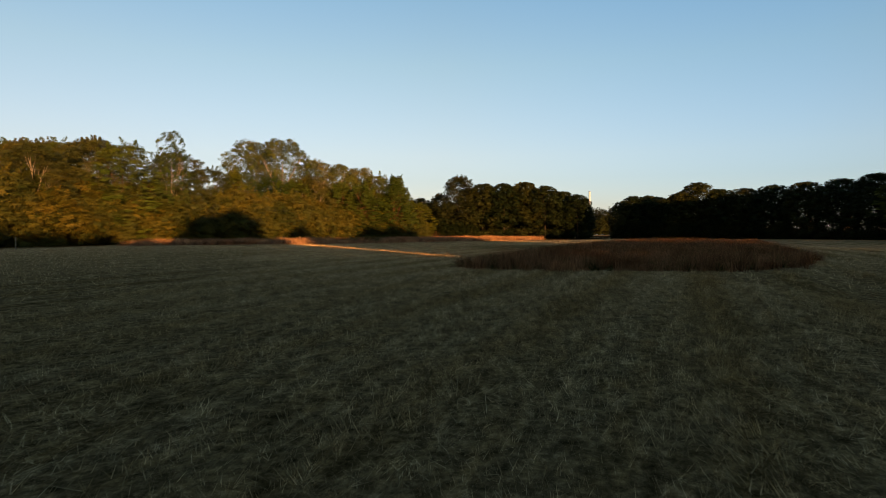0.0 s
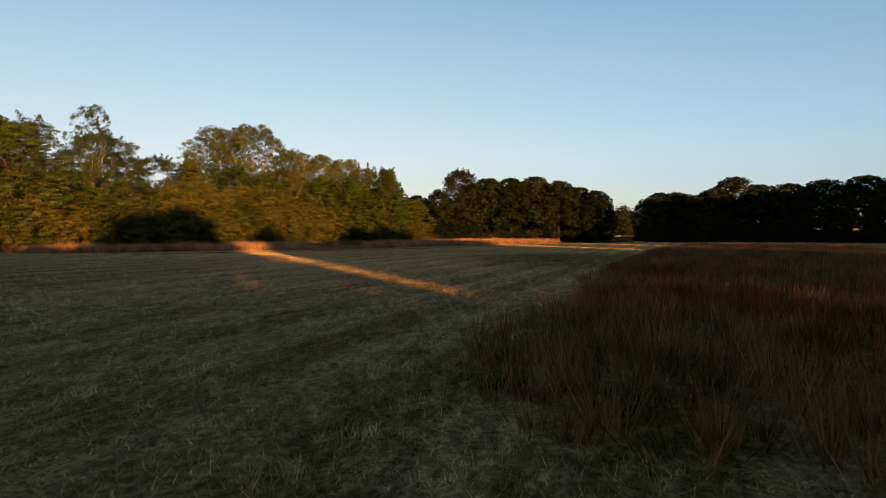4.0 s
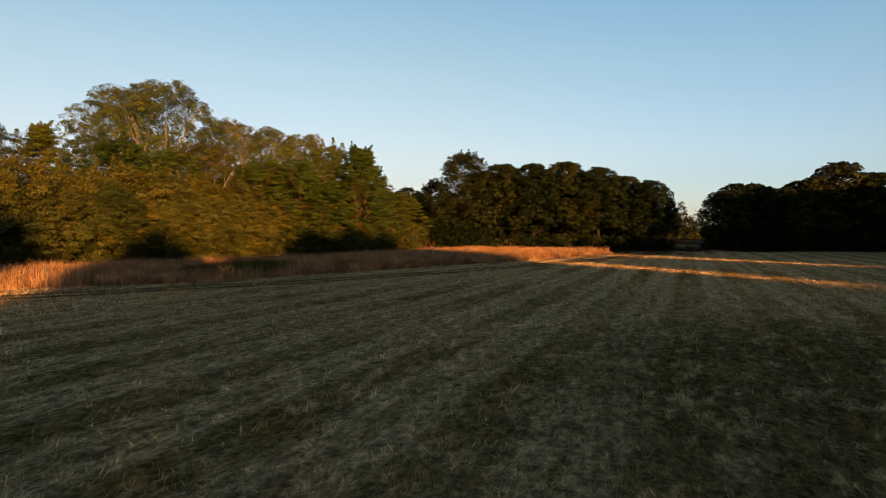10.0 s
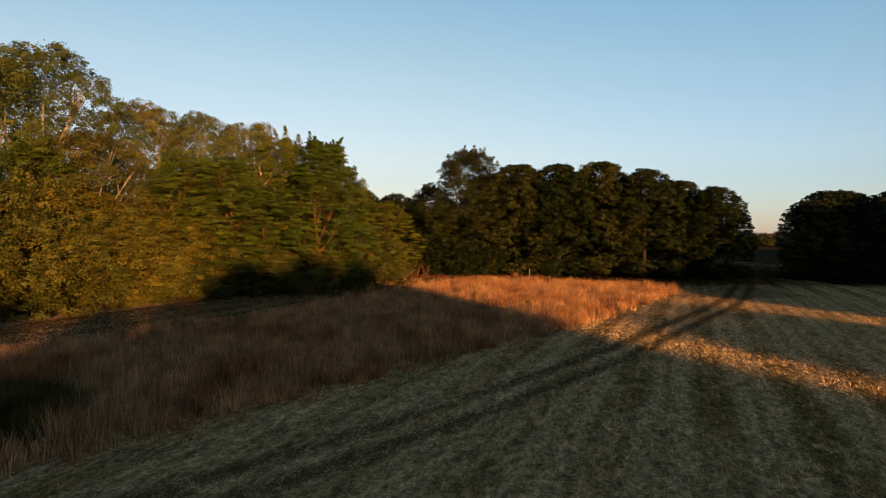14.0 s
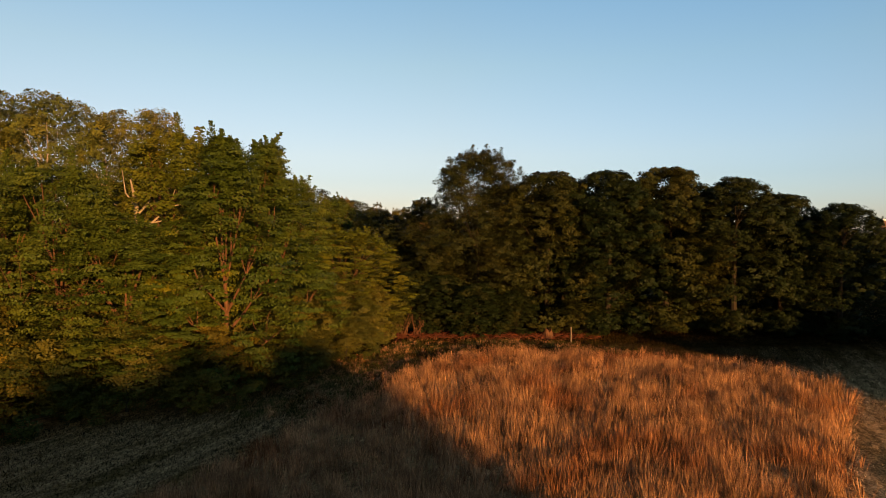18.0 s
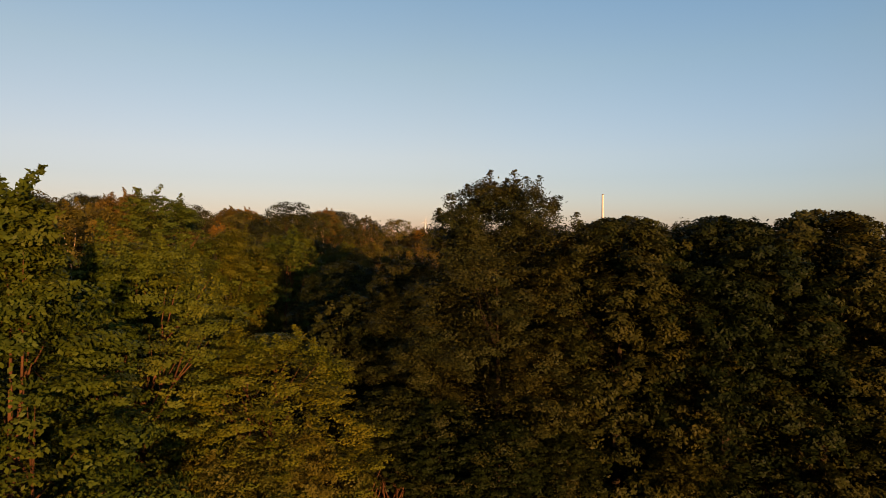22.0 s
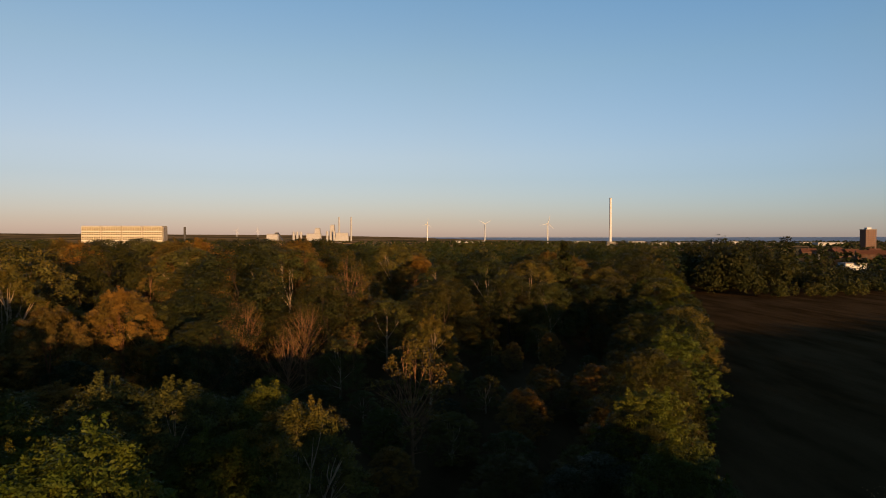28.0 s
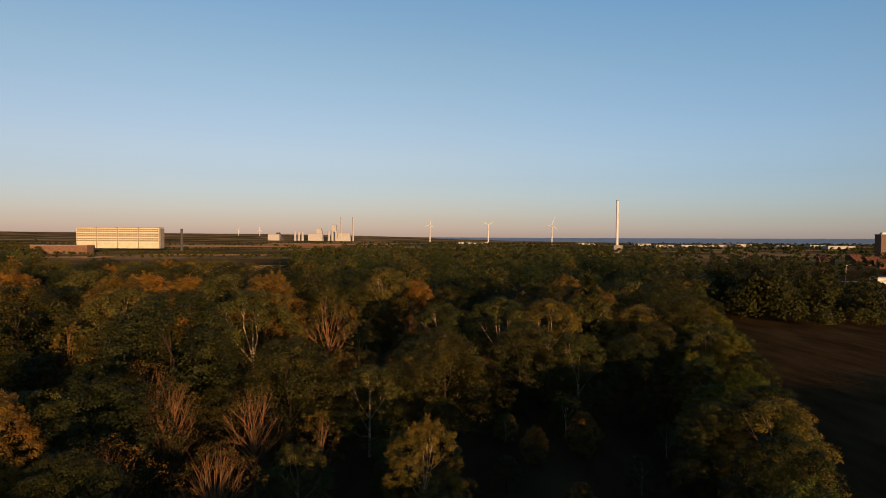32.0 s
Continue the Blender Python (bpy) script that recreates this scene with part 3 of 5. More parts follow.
def tall_patch(poly, n, label, seed, mat, h, skip=None, per=26, w=0.011):
    rng = np.random.default_rng(seed)
    xs, ys = [p[0] for p in poly], [p[1] for p in poly]
    x, y = rng.uniform(min(xs), max(xs), n * 3), rng.uniform(min(ys), max(ys), n * 3)
    k = inside(x + rng.normal(size=len(x)) * 0.4, y + rng.normal(size=len(x)) * 0.4, poly)
    if skip:
        k &= ~inside(x, y, skip)
    x, y = x[k][:n], y[k][:n]
    t = 0.5 + 0.5 * np.sin(x * 0.7 + 1.7 * np.sin(y * 0.5)) * np.sin(y * 0.6 + 1.3 * np.sin(x * 0.4))
    q = tufts(rng, x, y, per, h * (0.75 + 0.4 * t), w, 0.17)
    return tagged(mesh_object("tall_grass", polys("tall_grass", q, 3), mat), label, "grass", kind="stuff")


PATCH_G = [(2.6, 33.4), (4.2, 37.0), (9.6, 38.5), (17, 33.5), (20.6, 36), (30, 55), (38, 73), (30, 78), (19.4, 76.2), (13.4, 62.4), (9.4, 53.2), (7.4, 47.8), (5.5, 42.4), (3.9, 37.8)]
tall_patch(PATCH_A, 7600, "uncut reddish-brown tall grass in the mown meadow", 11, TALL_RED, 0.74, None, 34, 0.0075)
tall_patch(PATCH_G, 3400, "dark green uncut weeds beside the reddish tall grass", 16, TALL_GREEN, 0.56, None, 34, 0.008)
tall_patch(PATCH_A, 2200, "dark green grass among the tall reddish grass", 13, TALL_GREEN, 0.62, None, 34, 0.0075)
tall_patch(PATCH_B, 12500, "uncut reddish-brown tall grass before the hedge", 12, TALL, 0.95, NETTLES)
tall_patch(NETTLES, 900, "dark green nettle patch in the tall grass", 14, TALL_GREEN, 0.95)


RUT = ((-30, 77.5), (-9.3, 93.6), (-3.2, 100.2), (0.9, 104.6), (8.3, 113.6), (12.6, 119.6), (19.4, 128.8), (23.6, 134.6), (27.2, 140.6), (33, 151), (40, 166), (48, 188), (58, 222))


def off_rut(x, y):
    """Distance to the middle of the nearest wheel rut."""
    best = np.full(len(x), 99.0)
    for (x0, y0), (x1, y1) in zip(RUT, RUT[1:]):
        dx, dy = x1 - x0, y1 - y0
        ln = math.hypot(dx, dy)
        t = np.clip(((x - x0) * dx + (y - y0) * dy) / ln ** 2, 0, 1)
        px, py = x - x0 - t * dx, y - y0 - t * dy
        side = (px * dy - py * dx) / ln
        d = np.hypot(px, py)
        best = np.minimum(best, np.where(np.abs(side) > d * 0.9, np.minimum(np.abs(side), np.abs(side - 1.5)), d))
    return best


def wheel_tracks():
    """Worn wheel ruts: short dark grass pressed flat along the two wheels."""
    rng = np.random.default_rng(8)
    pts = np.array(RUT, float)
    at = np.concatenate([[0], np.cumsum(np.hypot(*(pts[1:] - pts[:-1]).T))])
    n = int(at[-1] * 430)
    u = rng.uniform(0, at[-1], n)
    x, y = np.interp(u, at, pts[:, 0]), np.interp(u, at, pts[:, 1])
    e = 0.5
    dx, dy = np.interp(u + e, at, pts[:, 0]) - np.interp(u - e, at, pts[:, 0]), np.interp(u + e, at, pts[:, 1]) - np.interp(u - e, at, pts[:, 1])
    ln = np.maximum(np.hypot(dx, dy), 1e-6)
    off = rng.choice([0.0, 1.5], n) + rng.normal(size=n) * 0.24
    q = blades(rng, x + dy / ln * off, y - dx / ln * off, 0.05, 0.018, 3.6, 0.01)
    tagged(mesh_object("wheel_track", polys("wheel_track", q, 3), TRACK), "worn wheel ruts of flattened dark grass in the meadow", "track", kind="stuff")


wheel_tracks()


def mown_grass():
    rng = np.random.default_rng(21)
    q = []
    for x0, x1, y0, y1, n, w in ((-9, 9, 2.5, 34, 270000, 0.0027), (-13, 13, 34, 66, 190000, 0.0038), (-22, 26, 66, 118, 120000, 0.0078), (-45, -9, 12, 80, 110000, 0.0085), (9, 42, 12, 125, 120000, 0.0095), (-30, -12, 66, 90, 16000, 0.013), (-28, 4, 100, 158, 12000, 0.008), (8, 46, 112, 162, 90000, 0.0078), (38, 66, 160, 225, 12000, 0.03)):
        x, y = rng.uniform(x0, x1, n), rng.uniform(y0, y1, n)
        k = ~inside(x, y, PATCH_A) & ~inside(x, y, PATCH_B)
        k &= (off_rut(x, y) > 0.50 * rng.uniform(0.5, 1.15, n)) & ((y < 151 + 2.0 * rng.normal(size=n)) | (x > 36))
        x, y = x[k], y[k]
        across = x * 0.927 - y * 0.375
        s = np.sin(across * 2.25 + 0.6 * np.sin(y * 0.17) + 0.5 * np.sin(x * 0.3))
        thin = s + rng.normal(size=len(x)) * 0.8 < -0.75           # darker, barer stripes
        x, y, s = x[~thin], y[~thin], s[~thin]
        lie = s + rng.normal(size=len(x)) * 0.7 > 0.1
        up = blades(rng, x[~lie], y[~lie], 0.12, w * 1.15, 1.1)
        lay = blades(rng, x[lie], y[lie], 0.055, w, 4.0, 0.02)
        q += [up, lay]
    # wisps of raked hay that lie on the stubble, curved and combed along the rows
    straw = []
    for n, x0, x1, y0, y1, per, wide in ((3000, -10, 11, 3, 44, 40, 0.0014), (5200, -18, 20, 44, 90, 38, 0.0027), (3600, -24, 34, 90, 140, 30, 0.0042)):
        x, y = rng.uniform(x0, x1, n), rng.uniform(y0, y1, n)
        keep = (off_rut(x, y) > 0.7) & ~inside(x, y, PATCH_A) & ~inside(x, y, PATCH_B) & (np.sin(x * 0.9 + 1.3 * np.sin(y * 0.31)) * np.sin(y * 0.7 + np.sin(x * 0.5)) + rng.normal(size=n) * 0.4 > -0.25)
        x, y = x[keep], y[keep]
        a = 1.15 + rng.normal(size=len(x)) * 0.7
        along = rng.normal(size=(len(x), per)) * rng.uniform(0.12, 0.45, len(x))[:, None]
        bend = (along ** 2) * rng.normal(size=len(x))[:, None] * 0.8
        X = (x[:, None] + np.cos(a)[:, None] * along - np.sin(a)[:, None] * bend + rng.normal(size=(len(x), per)) * 0.04).ravel()
        Y = (y[:, None] + np.sin(a)[:, None] * along + np.cos(a)[:, None] * bend + rng.normal(size=(len(x), per)) * 0.04).ravel()
        straw.append(blades(rng, X, Y, 0.05, wide, 5.0, 0.05))
    tagged(mesh_object("loose_hay", polys("loose_hay", np.concatenate(straw), 3), STRAW), "pale wisps of raked hay lying on the stubble", "hay", kind="stuff")
    # clumps of longer grass combed over by the mower
    for n, x0, x1, y0, y1, per, wide, hh in ((7500, -9, 9, 2.5, 34, 34, 0.0016, 0.115), (8000, -14, 15, 34, 72, 28, 0.0030, 0.15), (6000, -24, 30, 72, 124, 24, 0.0045, 0.15)):
        x, y = rng.uniform(x0, x1, n), rng.uniform(y0, y1, n)
        lush = np.sin(x * 0.33 + 1.2 * np.sin(y * 0.11)) * np.sin(y * 0.19 + 0.9 * np.sin(x * 0.23)) + rng.normal(size=n) * 0.5
        k = (lush > -0.15) & ~inside(x, y, PATCH_A) & ~inside(x, y, PATCH_B) & (off_rut(x, y) > 0.5)
        x, y = x[k], y[k]
        c = tufts(rng, x, y, per, hh, wide, 0.11)
        comb = 1.2 + 0.8 * np.sin(x * 0.5) * np.sin(y * 0.4) + rng.normal(size=len(x)) * 0.4
        push = np.repeat(np.stack([np.cos(comb), np.sin(comb)], 1) * rng.uniform(0.05, 0.22, len(x))[:, None], per, 0)
        c[:, 2, :2] += push
        c[:, 2, 2] -= np.hypot(push[:, 0], push[:, 1]) * 0.35
        q.append(c)
    # taller stubble left standing between the rows
    for x0, x1, y0, y1, n, hh in ((-9, 9, 3, 66, 9000, 0.17), (-22, 26, 66, 116, 7000, 0.19), (9, 30, 20, 66, 3000, 0.19), (-30, -9, 16, 66, 3000, 0.19)):
        x, y = rng.uniform(x0, x1, n * 3), rng.uniform(y0, y1, n * 3)
        off = np.abs((x * 0.9252 - y * 0.3795 + 1.4) % 2.8 - 1.4) + np.abs(rng.normal(size=n * 3)) * 0.22
        lush = np.sin(x * 0.21 + 1.0) * np.sin(y * 0.13 + x * 0.05) + 0.04 * x + rng.normal(size=n * 3) * 0.35
        k = (off < 0.42) & (lush > -0.1) & ~inside(x, y, PATCH_A) & ~inside(x, y, PATCH_B)
        x, y = x[k][:n], y[k][:n]
        q.append(tufts(rng, x, y, 18, hh, 0.0022 if y0 < 10 else 0.005, 0.10))
    tagged(mesh_object("cut_grass", polys("cut_grass", np.concatenate(q), 3), HAY), "short stubble and loose pale hay on the meadow", "grass", kind="stuff")


mown_grass()

# ---------------------------------------------------------------- tree kinds
T_CHEST = "dense dark green horse chestnut tree with low hanging crown"
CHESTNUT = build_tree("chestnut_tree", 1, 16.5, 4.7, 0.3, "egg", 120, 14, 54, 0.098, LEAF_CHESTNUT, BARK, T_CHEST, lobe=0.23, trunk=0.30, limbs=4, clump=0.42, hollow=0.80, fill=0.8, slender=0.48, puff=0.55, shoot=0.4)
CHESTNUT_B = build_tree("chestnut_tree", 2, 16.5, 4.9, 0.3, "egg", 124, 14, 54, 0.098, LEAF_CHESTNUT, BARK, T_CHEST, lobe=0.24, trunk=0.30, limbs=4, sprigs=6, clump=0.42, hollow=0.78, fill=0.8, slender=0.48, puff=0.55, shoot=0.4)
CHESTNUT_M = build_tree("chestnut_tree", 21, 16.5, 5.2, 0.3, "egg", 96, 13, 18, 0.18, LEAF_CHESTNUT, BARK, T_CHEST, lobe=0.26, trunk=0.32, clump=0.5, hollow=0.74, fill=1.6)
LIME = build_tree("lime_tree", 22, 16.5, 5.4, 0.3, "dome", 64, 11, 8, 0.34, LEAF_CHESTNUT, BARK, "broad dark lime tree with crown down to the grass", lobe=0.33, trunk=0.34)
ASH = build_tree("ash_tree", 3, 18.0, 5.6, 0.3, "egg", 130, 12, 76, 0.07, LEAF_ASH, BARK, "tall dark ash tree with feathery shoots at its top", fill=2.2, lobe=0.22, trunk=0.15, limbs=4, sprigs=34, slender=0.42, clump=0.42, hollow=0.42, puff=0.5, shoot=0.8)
MAPLE = build_tree("maple_tree", 4, 15.5, 4.1, 0.5, "cone", 86, 8, 74, 0.08, LEAF_MAPLE, BARK_BROWN, "green maple tree in evening sun", lobe=0.29, trunk=0.18, limbs=12, sprigs=22, flat=0.3, fill=0.25, clump=0.58, puff=0.5, up=0.55, hollow=0.66)
MAPLE_B = build_tree("maple_tree", 5, 15.5, 4.7, 0.5, "round", 90, 8, 74, 0.08, LEAF_MAPLE, BARK_BROWN, "green maple tree in evening sun", lobe=0.29, trunk=0.18, limbs=14, sprigs=28, flat=0.3, fill=0.25, clump=0.6, puff=0.5, up=0.55, hollow=0.66)
MAPLE_M = build_tree("maple_tree", 25, 15.5, 4.6, 0.6, "round", 74, 11, 46, 0.092, LEAF_MAPLE, BARK_BROWN, "broad olive-green tree of the tree line", lobe=0.30, trunk=0.20, sprigs=16, clump=0.5, flat=0.36, hollow=0.68)
WILLOW = build_tree("willow_tree", 6, 23.5, 8.6, 3.0, "round", 120, 14, 46, 0.108, LEAF_WILLOW, BARK_PALE, "tall olive-green willow tree with pale limbs and gaps", gaps=0.10, lobe=0.20, trunk=0.42, limbs=12, fill=1.8, slender=0.42, clump=0.52, flat=0.75, hollow=0.5)
SPARSE = build_tree("birch_tree", 7, 17.5, 4.8, 4.5, "round", 46, 14, 24, 0.12, LEAF_WILLOW, BARK_PALE, "thin-leaved tree with pale limbs against the sky", gaps=0.12, lobe=0.24, trunk=0.13, limbs=12, fill=0.4, slender=0.4, clump=0.5)
BUSH = build_tree("bush", 8, 6.0, 3.8, 0.1, "dome", 46, 12, 42, 0.074, LEAF_HEDGE, BARK, "wide hawthorn bush lit warm by low sun", lobe=0.25, trunk=0.10, sprigs=8, flat=0.5, clump=0.46, hollow=0.78, fill=0.6)
BUSH_B = build_tree("bush", 9, 6.0, 3.6, 0.1, "round", 46, 12, 42, 0.074, LEAF_HEDGE, BARK, "wide hawthorn bush lit warm by low sun", lobe=0.26, trunk=0.10, sprigs=12, flat=0.5, clump=0.46, hollow=0.76, fill=0.6)
WOOD_A = build_tree("woodland_tree", 10, 13.0, 4.4, 0.8, "dome", 84, 10, 54, 0.07, LEAF_ASH, BARK, "dark green dense woodland tree", lobe=0.23, trunk=0.2, limbs=6, clump=0.48, hollow=0.70, outer=1.0, puff=0.45)
WOOD_B = build_tree("woodland_tree", 13, 13.0, 4.5, 1.5, "dome", 84, 10, 54, 0.07, LEAF_OLIVE, BARK_PALE, "olive-green woodland tree with pale stem", gaps=0.05, lobe=0.23, trunk=0.2, limbs=10, fill=0.6, sprigs=12, clump=0.48, hollow=0.66, outer=1.0, puff=0.45)
WOOD_C = build_tree("woodland_tree", 14, 13.0, 3.0, 3.0, "column", 34, 10, 12, 0.12, LEAF_BROWN, BARK_TAN, "thin brownish woodland tree with reddish bare stems", gaps=0.45, lobe=0.26, trunk=0.13, limbs=24, fill=0.2, sprigs=10)
WOOD_D = build_tree("woodland_tree", 16, 13.0, 4.0, 0.5, "dome", 80, 10, 54, 0.07, LEAF_GREEN, BARK, "green maple of the wood", lobe=0.25, trunk=0.2, limbs=6, sprigs=12, clump=0.5, hollow=0.66, outer=1.0, puff=0.30)
WOOD_E = build_tree("woodland_tree", 17, 13.0, 4.0, 1.0, "round", 84, 10, 54, 0.07, LEAF_BROWN, BARK_BROWN, "broad rust-brown woodland tree", gaps=0.05, lobe=0.23, trunk=0.16, limbs=12, sprigs=14, clump=0.48, hollow=0.66, outer=1.0, puff=0.45)
BARE = build_tree("bare_tree", 26, 11.0, 3.6, 2.0, "round", 60, 9, 12, 0.07, LEAF_BROWN, BARK_TAN, "nearly leafless tree with reddish spreading branches", gaps=0.45, lobe=0.30, trunk=0.1, limbs=54, fill=0.0)
FAR_A = build_tree("woodland_tree", 18, 13.0, 4.6, 1.0, "dome", 54, 9, 34, 0.1, LEAF_ASH, BARK, "dark green dense woodland tree", lobe=0.25, trunk=0.2, limbs=2, clump=0.72, hollow=0.7, outer=1.0, puff=0.45)
FAR_B = build_tree("woodland_tree", 19, 13.0, 4.6, 1.0, "dome", 54, 9, 34, 0.1, LEAF_OLIVE, BARK_PALE, "olive-brown bushy woodland tree", lobe=0.25, trunk=0.2, limbs=6, clump=0.70, hollow=0.68, outer=1.0, puff=0.45)
POPLAR = build_tree("poplar_tree", 15, 17.0, 1.5, 0.5, "column", 34, 12, 9, 0.26, LEAF_ASH, BARK, "slim columnar poplar tree above the wood", lobe=0.5, trunk=0.2, limbs=4)

# ---------------------------------------------------------------- central trees
random.seed(5)
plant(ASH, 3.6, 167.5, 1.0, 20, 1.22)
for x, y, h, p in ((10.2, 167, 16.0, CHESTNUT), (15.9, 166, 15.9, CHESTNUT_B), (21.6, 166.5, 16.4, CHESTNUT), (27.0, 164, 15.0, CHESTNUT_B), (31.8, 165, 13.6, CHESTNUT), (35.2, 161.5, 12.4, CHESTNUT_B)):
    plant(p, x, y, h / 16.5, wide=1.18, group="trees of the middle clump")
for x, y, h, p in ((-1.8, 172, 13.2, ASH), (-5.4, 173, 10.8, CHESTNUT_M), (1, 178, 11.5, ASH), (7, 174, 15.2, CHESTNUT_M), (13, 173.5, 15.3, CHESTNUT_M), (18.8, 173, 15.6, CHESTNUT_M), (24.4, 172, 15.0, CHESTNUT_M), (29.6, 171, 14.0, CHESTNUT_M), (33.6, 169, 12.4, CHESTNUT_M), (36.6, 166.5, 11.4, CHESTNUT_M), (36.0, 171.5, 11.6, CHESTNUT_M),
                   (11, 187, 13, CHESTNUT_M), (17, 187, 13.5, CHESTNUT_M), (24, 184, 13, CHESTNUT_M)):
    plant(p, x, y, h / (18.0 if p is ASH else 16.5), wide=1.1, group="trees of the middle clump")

for x, y, s in ((3.2, 163.4, 0.30), (6.9, 164.0, 0.26), (0.2, 165.0, 0.34), (-2.2, 166.5, 0.36), (12.8, 163.6, 0.22)):
    plant(CHESTNUT_M, x, y, s, wide=1.5, group="shrubs of the middle clump", label="low dark leafy shrub under the chestnut trees")

# ---------------------------------------------------------------- left tree line
plant(WILLOW, -39, 142, 1.04, 0, 1.05)
plant(WILLOW, -48, 148, 1.06, 75, 1.05)
plant(WILLOW, -32.5, 149, 0.86, 120, 1.05)
plant(WILLOW, -27.0, 150, 0.82, 300, 1.0)
plant(WILLOW, -21.8, 152, 0.79, 210, 1.0)
plant(SPARSE, -43.5, 94.5, 1.03, wide=0.66)
plant(SPARSE, -46, 136, 0.90)
for x, y, h, p in ((-12.6, 143.5, 15.6, MAPLE), (-17.0, 147, 16.0, MAPLE_B), (-12.0, 150, 16.2, MAPLE), (-13.0, 159.5, 14.4, MAPLE_B), (-7.8, 161, 10.0, MAPLE_B), (-20, 140, 13.2, MAPLE_B),
                   (-14, 158, 13.5, MAPLE), (-25, 141, 13.5, MAPLE_B), (-17.2, 141.2, 10.4, MAPLE_B)):
    plant(p, x, y, h / 15.5, wide=1.0 if h > 11 else 1.45, group="maples of the tree line")
for x, y, h, p in ((-84, 118, 18, WOOD_B), (-76, 112, 17, MAPLE_M), (-70, 106, 16, WOOD_B), (-64, 101, 15.5, MAPLE_M), (-58, 96, 15.0, WOOD_B), (-52.5, 90, 14.2, WOOD_B), (-48, 89, 13.5, MAPLE_M), (-45, 99, 13.5, WOOD_B), (-50, 110, 13, MAPLE_M), (-47, 118, 13, WOOD_B),
                   (-44, 124, 13.5, MAPLE), (-38, 128, 12.5, MAPLE_M), (-31, 136, 13, WOOD_B), (-34, 133, 12, MAPLE_M), (-60, 84, 13, WOOD_B), (-68, 90, 14, MAPLE_M), (-54, 78, 12, WOOD_B)):
    plant(p, x, y, h * 1.12 / (15.5 if p in (MAPLE, MAPLE_M) else 13.0), wide=1.15, group="trees of the tree line")
HEDGE = [(-66, 64), (-54, 60), (-49, 74), (-43.5, 88), (-36, 104), (-28, 121), (-22.5, 134), (-14.5, 146), (-8.5, 152), (-5.0, 161)]
for (x0, y0), (x1, y1) in zip(HEDGE, HEDGE[1:]):
    d = math.hypot(x1 - x0, y1 - y0)
    n = max(1, round(d / 3.8))
    for i in range(n):
        f = (i + 0.5) / n
        x, y = x0 + (x1 - x0) * f, y0 + (y1 - y0) * f
        small = y > 139
        plant(random.choice((BUSH, BUSH_B)), x - (1.6 if small else 2.6), y + (0.6 if small else 1.4), random.uniform(0.8, 1.05) * (0.85 if small else 1.1), wide=1.1, group="hedge bushes")
        if not small:
            plant(random.choice((BUSH, BUSH_B)), x - 6.0, y + 4.0, random.uniform(1.25, 1.6), group="hedge bushes")

for x, y, s in ((-12.8, 141.4, 0.7), (-16.5, 140.0, 0.75), (-20.5, 137.2, 0.8), (-9.8, 146.4, 0.62), (-7.0, 152.5, 0.55)):
    plant(BUSH_B, x, y, s, wide=1.15, group="hedge bushes")

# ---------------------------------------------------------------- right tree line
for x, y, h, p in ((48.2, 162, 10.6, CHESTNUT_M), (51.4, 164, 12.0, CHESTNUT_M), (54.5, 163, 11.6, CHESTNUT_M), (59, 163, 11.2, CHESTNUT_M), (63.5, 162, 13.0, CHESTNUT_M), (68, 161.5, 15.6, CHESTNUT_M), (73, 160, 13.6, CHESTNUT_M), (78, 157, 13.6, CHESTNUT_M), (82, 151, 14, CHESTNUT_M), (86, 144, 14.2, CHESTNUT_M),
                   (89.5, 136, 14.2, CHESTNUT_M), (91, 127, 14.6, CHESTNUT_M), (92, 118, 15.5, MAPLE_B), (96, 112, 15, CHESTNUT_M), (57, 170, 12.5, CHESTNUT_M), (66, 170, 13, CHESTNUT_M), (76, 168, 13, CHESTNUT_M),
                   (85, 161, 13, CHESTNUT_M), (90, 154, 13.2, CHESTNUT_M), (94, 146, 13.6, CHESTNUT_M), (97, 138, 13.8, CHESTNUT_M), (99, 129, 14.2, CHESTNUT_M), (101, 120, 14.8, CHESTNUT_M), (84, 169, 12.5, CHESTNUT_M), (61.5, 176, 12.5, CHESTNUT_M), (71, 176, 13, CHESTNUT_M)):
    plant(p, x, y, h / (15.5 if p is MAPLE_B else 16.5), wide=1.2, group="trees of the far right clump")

for x, y in ((47.0, 160.5), (50.5, 160.5), (54, 160), (59, 159.5), (64, 158), (69, 157.5), (74, 156), (78, 152), (81.5, 146), (85, 139), (87.5, 131), (88.5, 123), (90, 115)):
    plant(LIME, x, y, random.uniform(0.24, 0.34), wide=2.0, group="shrubs of the far right clump", label="low dark shrub under the tall trees")

# ---------------------------------------------------------------- unseen trees behind and beside the start, set to shade the meadow
S_DIR, P_DIR = Vector((0.912, 0.41, 0)), Vector((-0.41, 0.912, 0))


def shade_row(s0, s1, p, h, step, kind=LIME):
    s = s1
    while s >= s0:
        q = S_DIR * s + P_DIR * (p + random.uniform(-2, 2))
        plant(kind, q.x, q.y, h / 16.5 * random.uniform(0.96, 1.04), z=0.0, group="trees round the meadow")
        s -= step


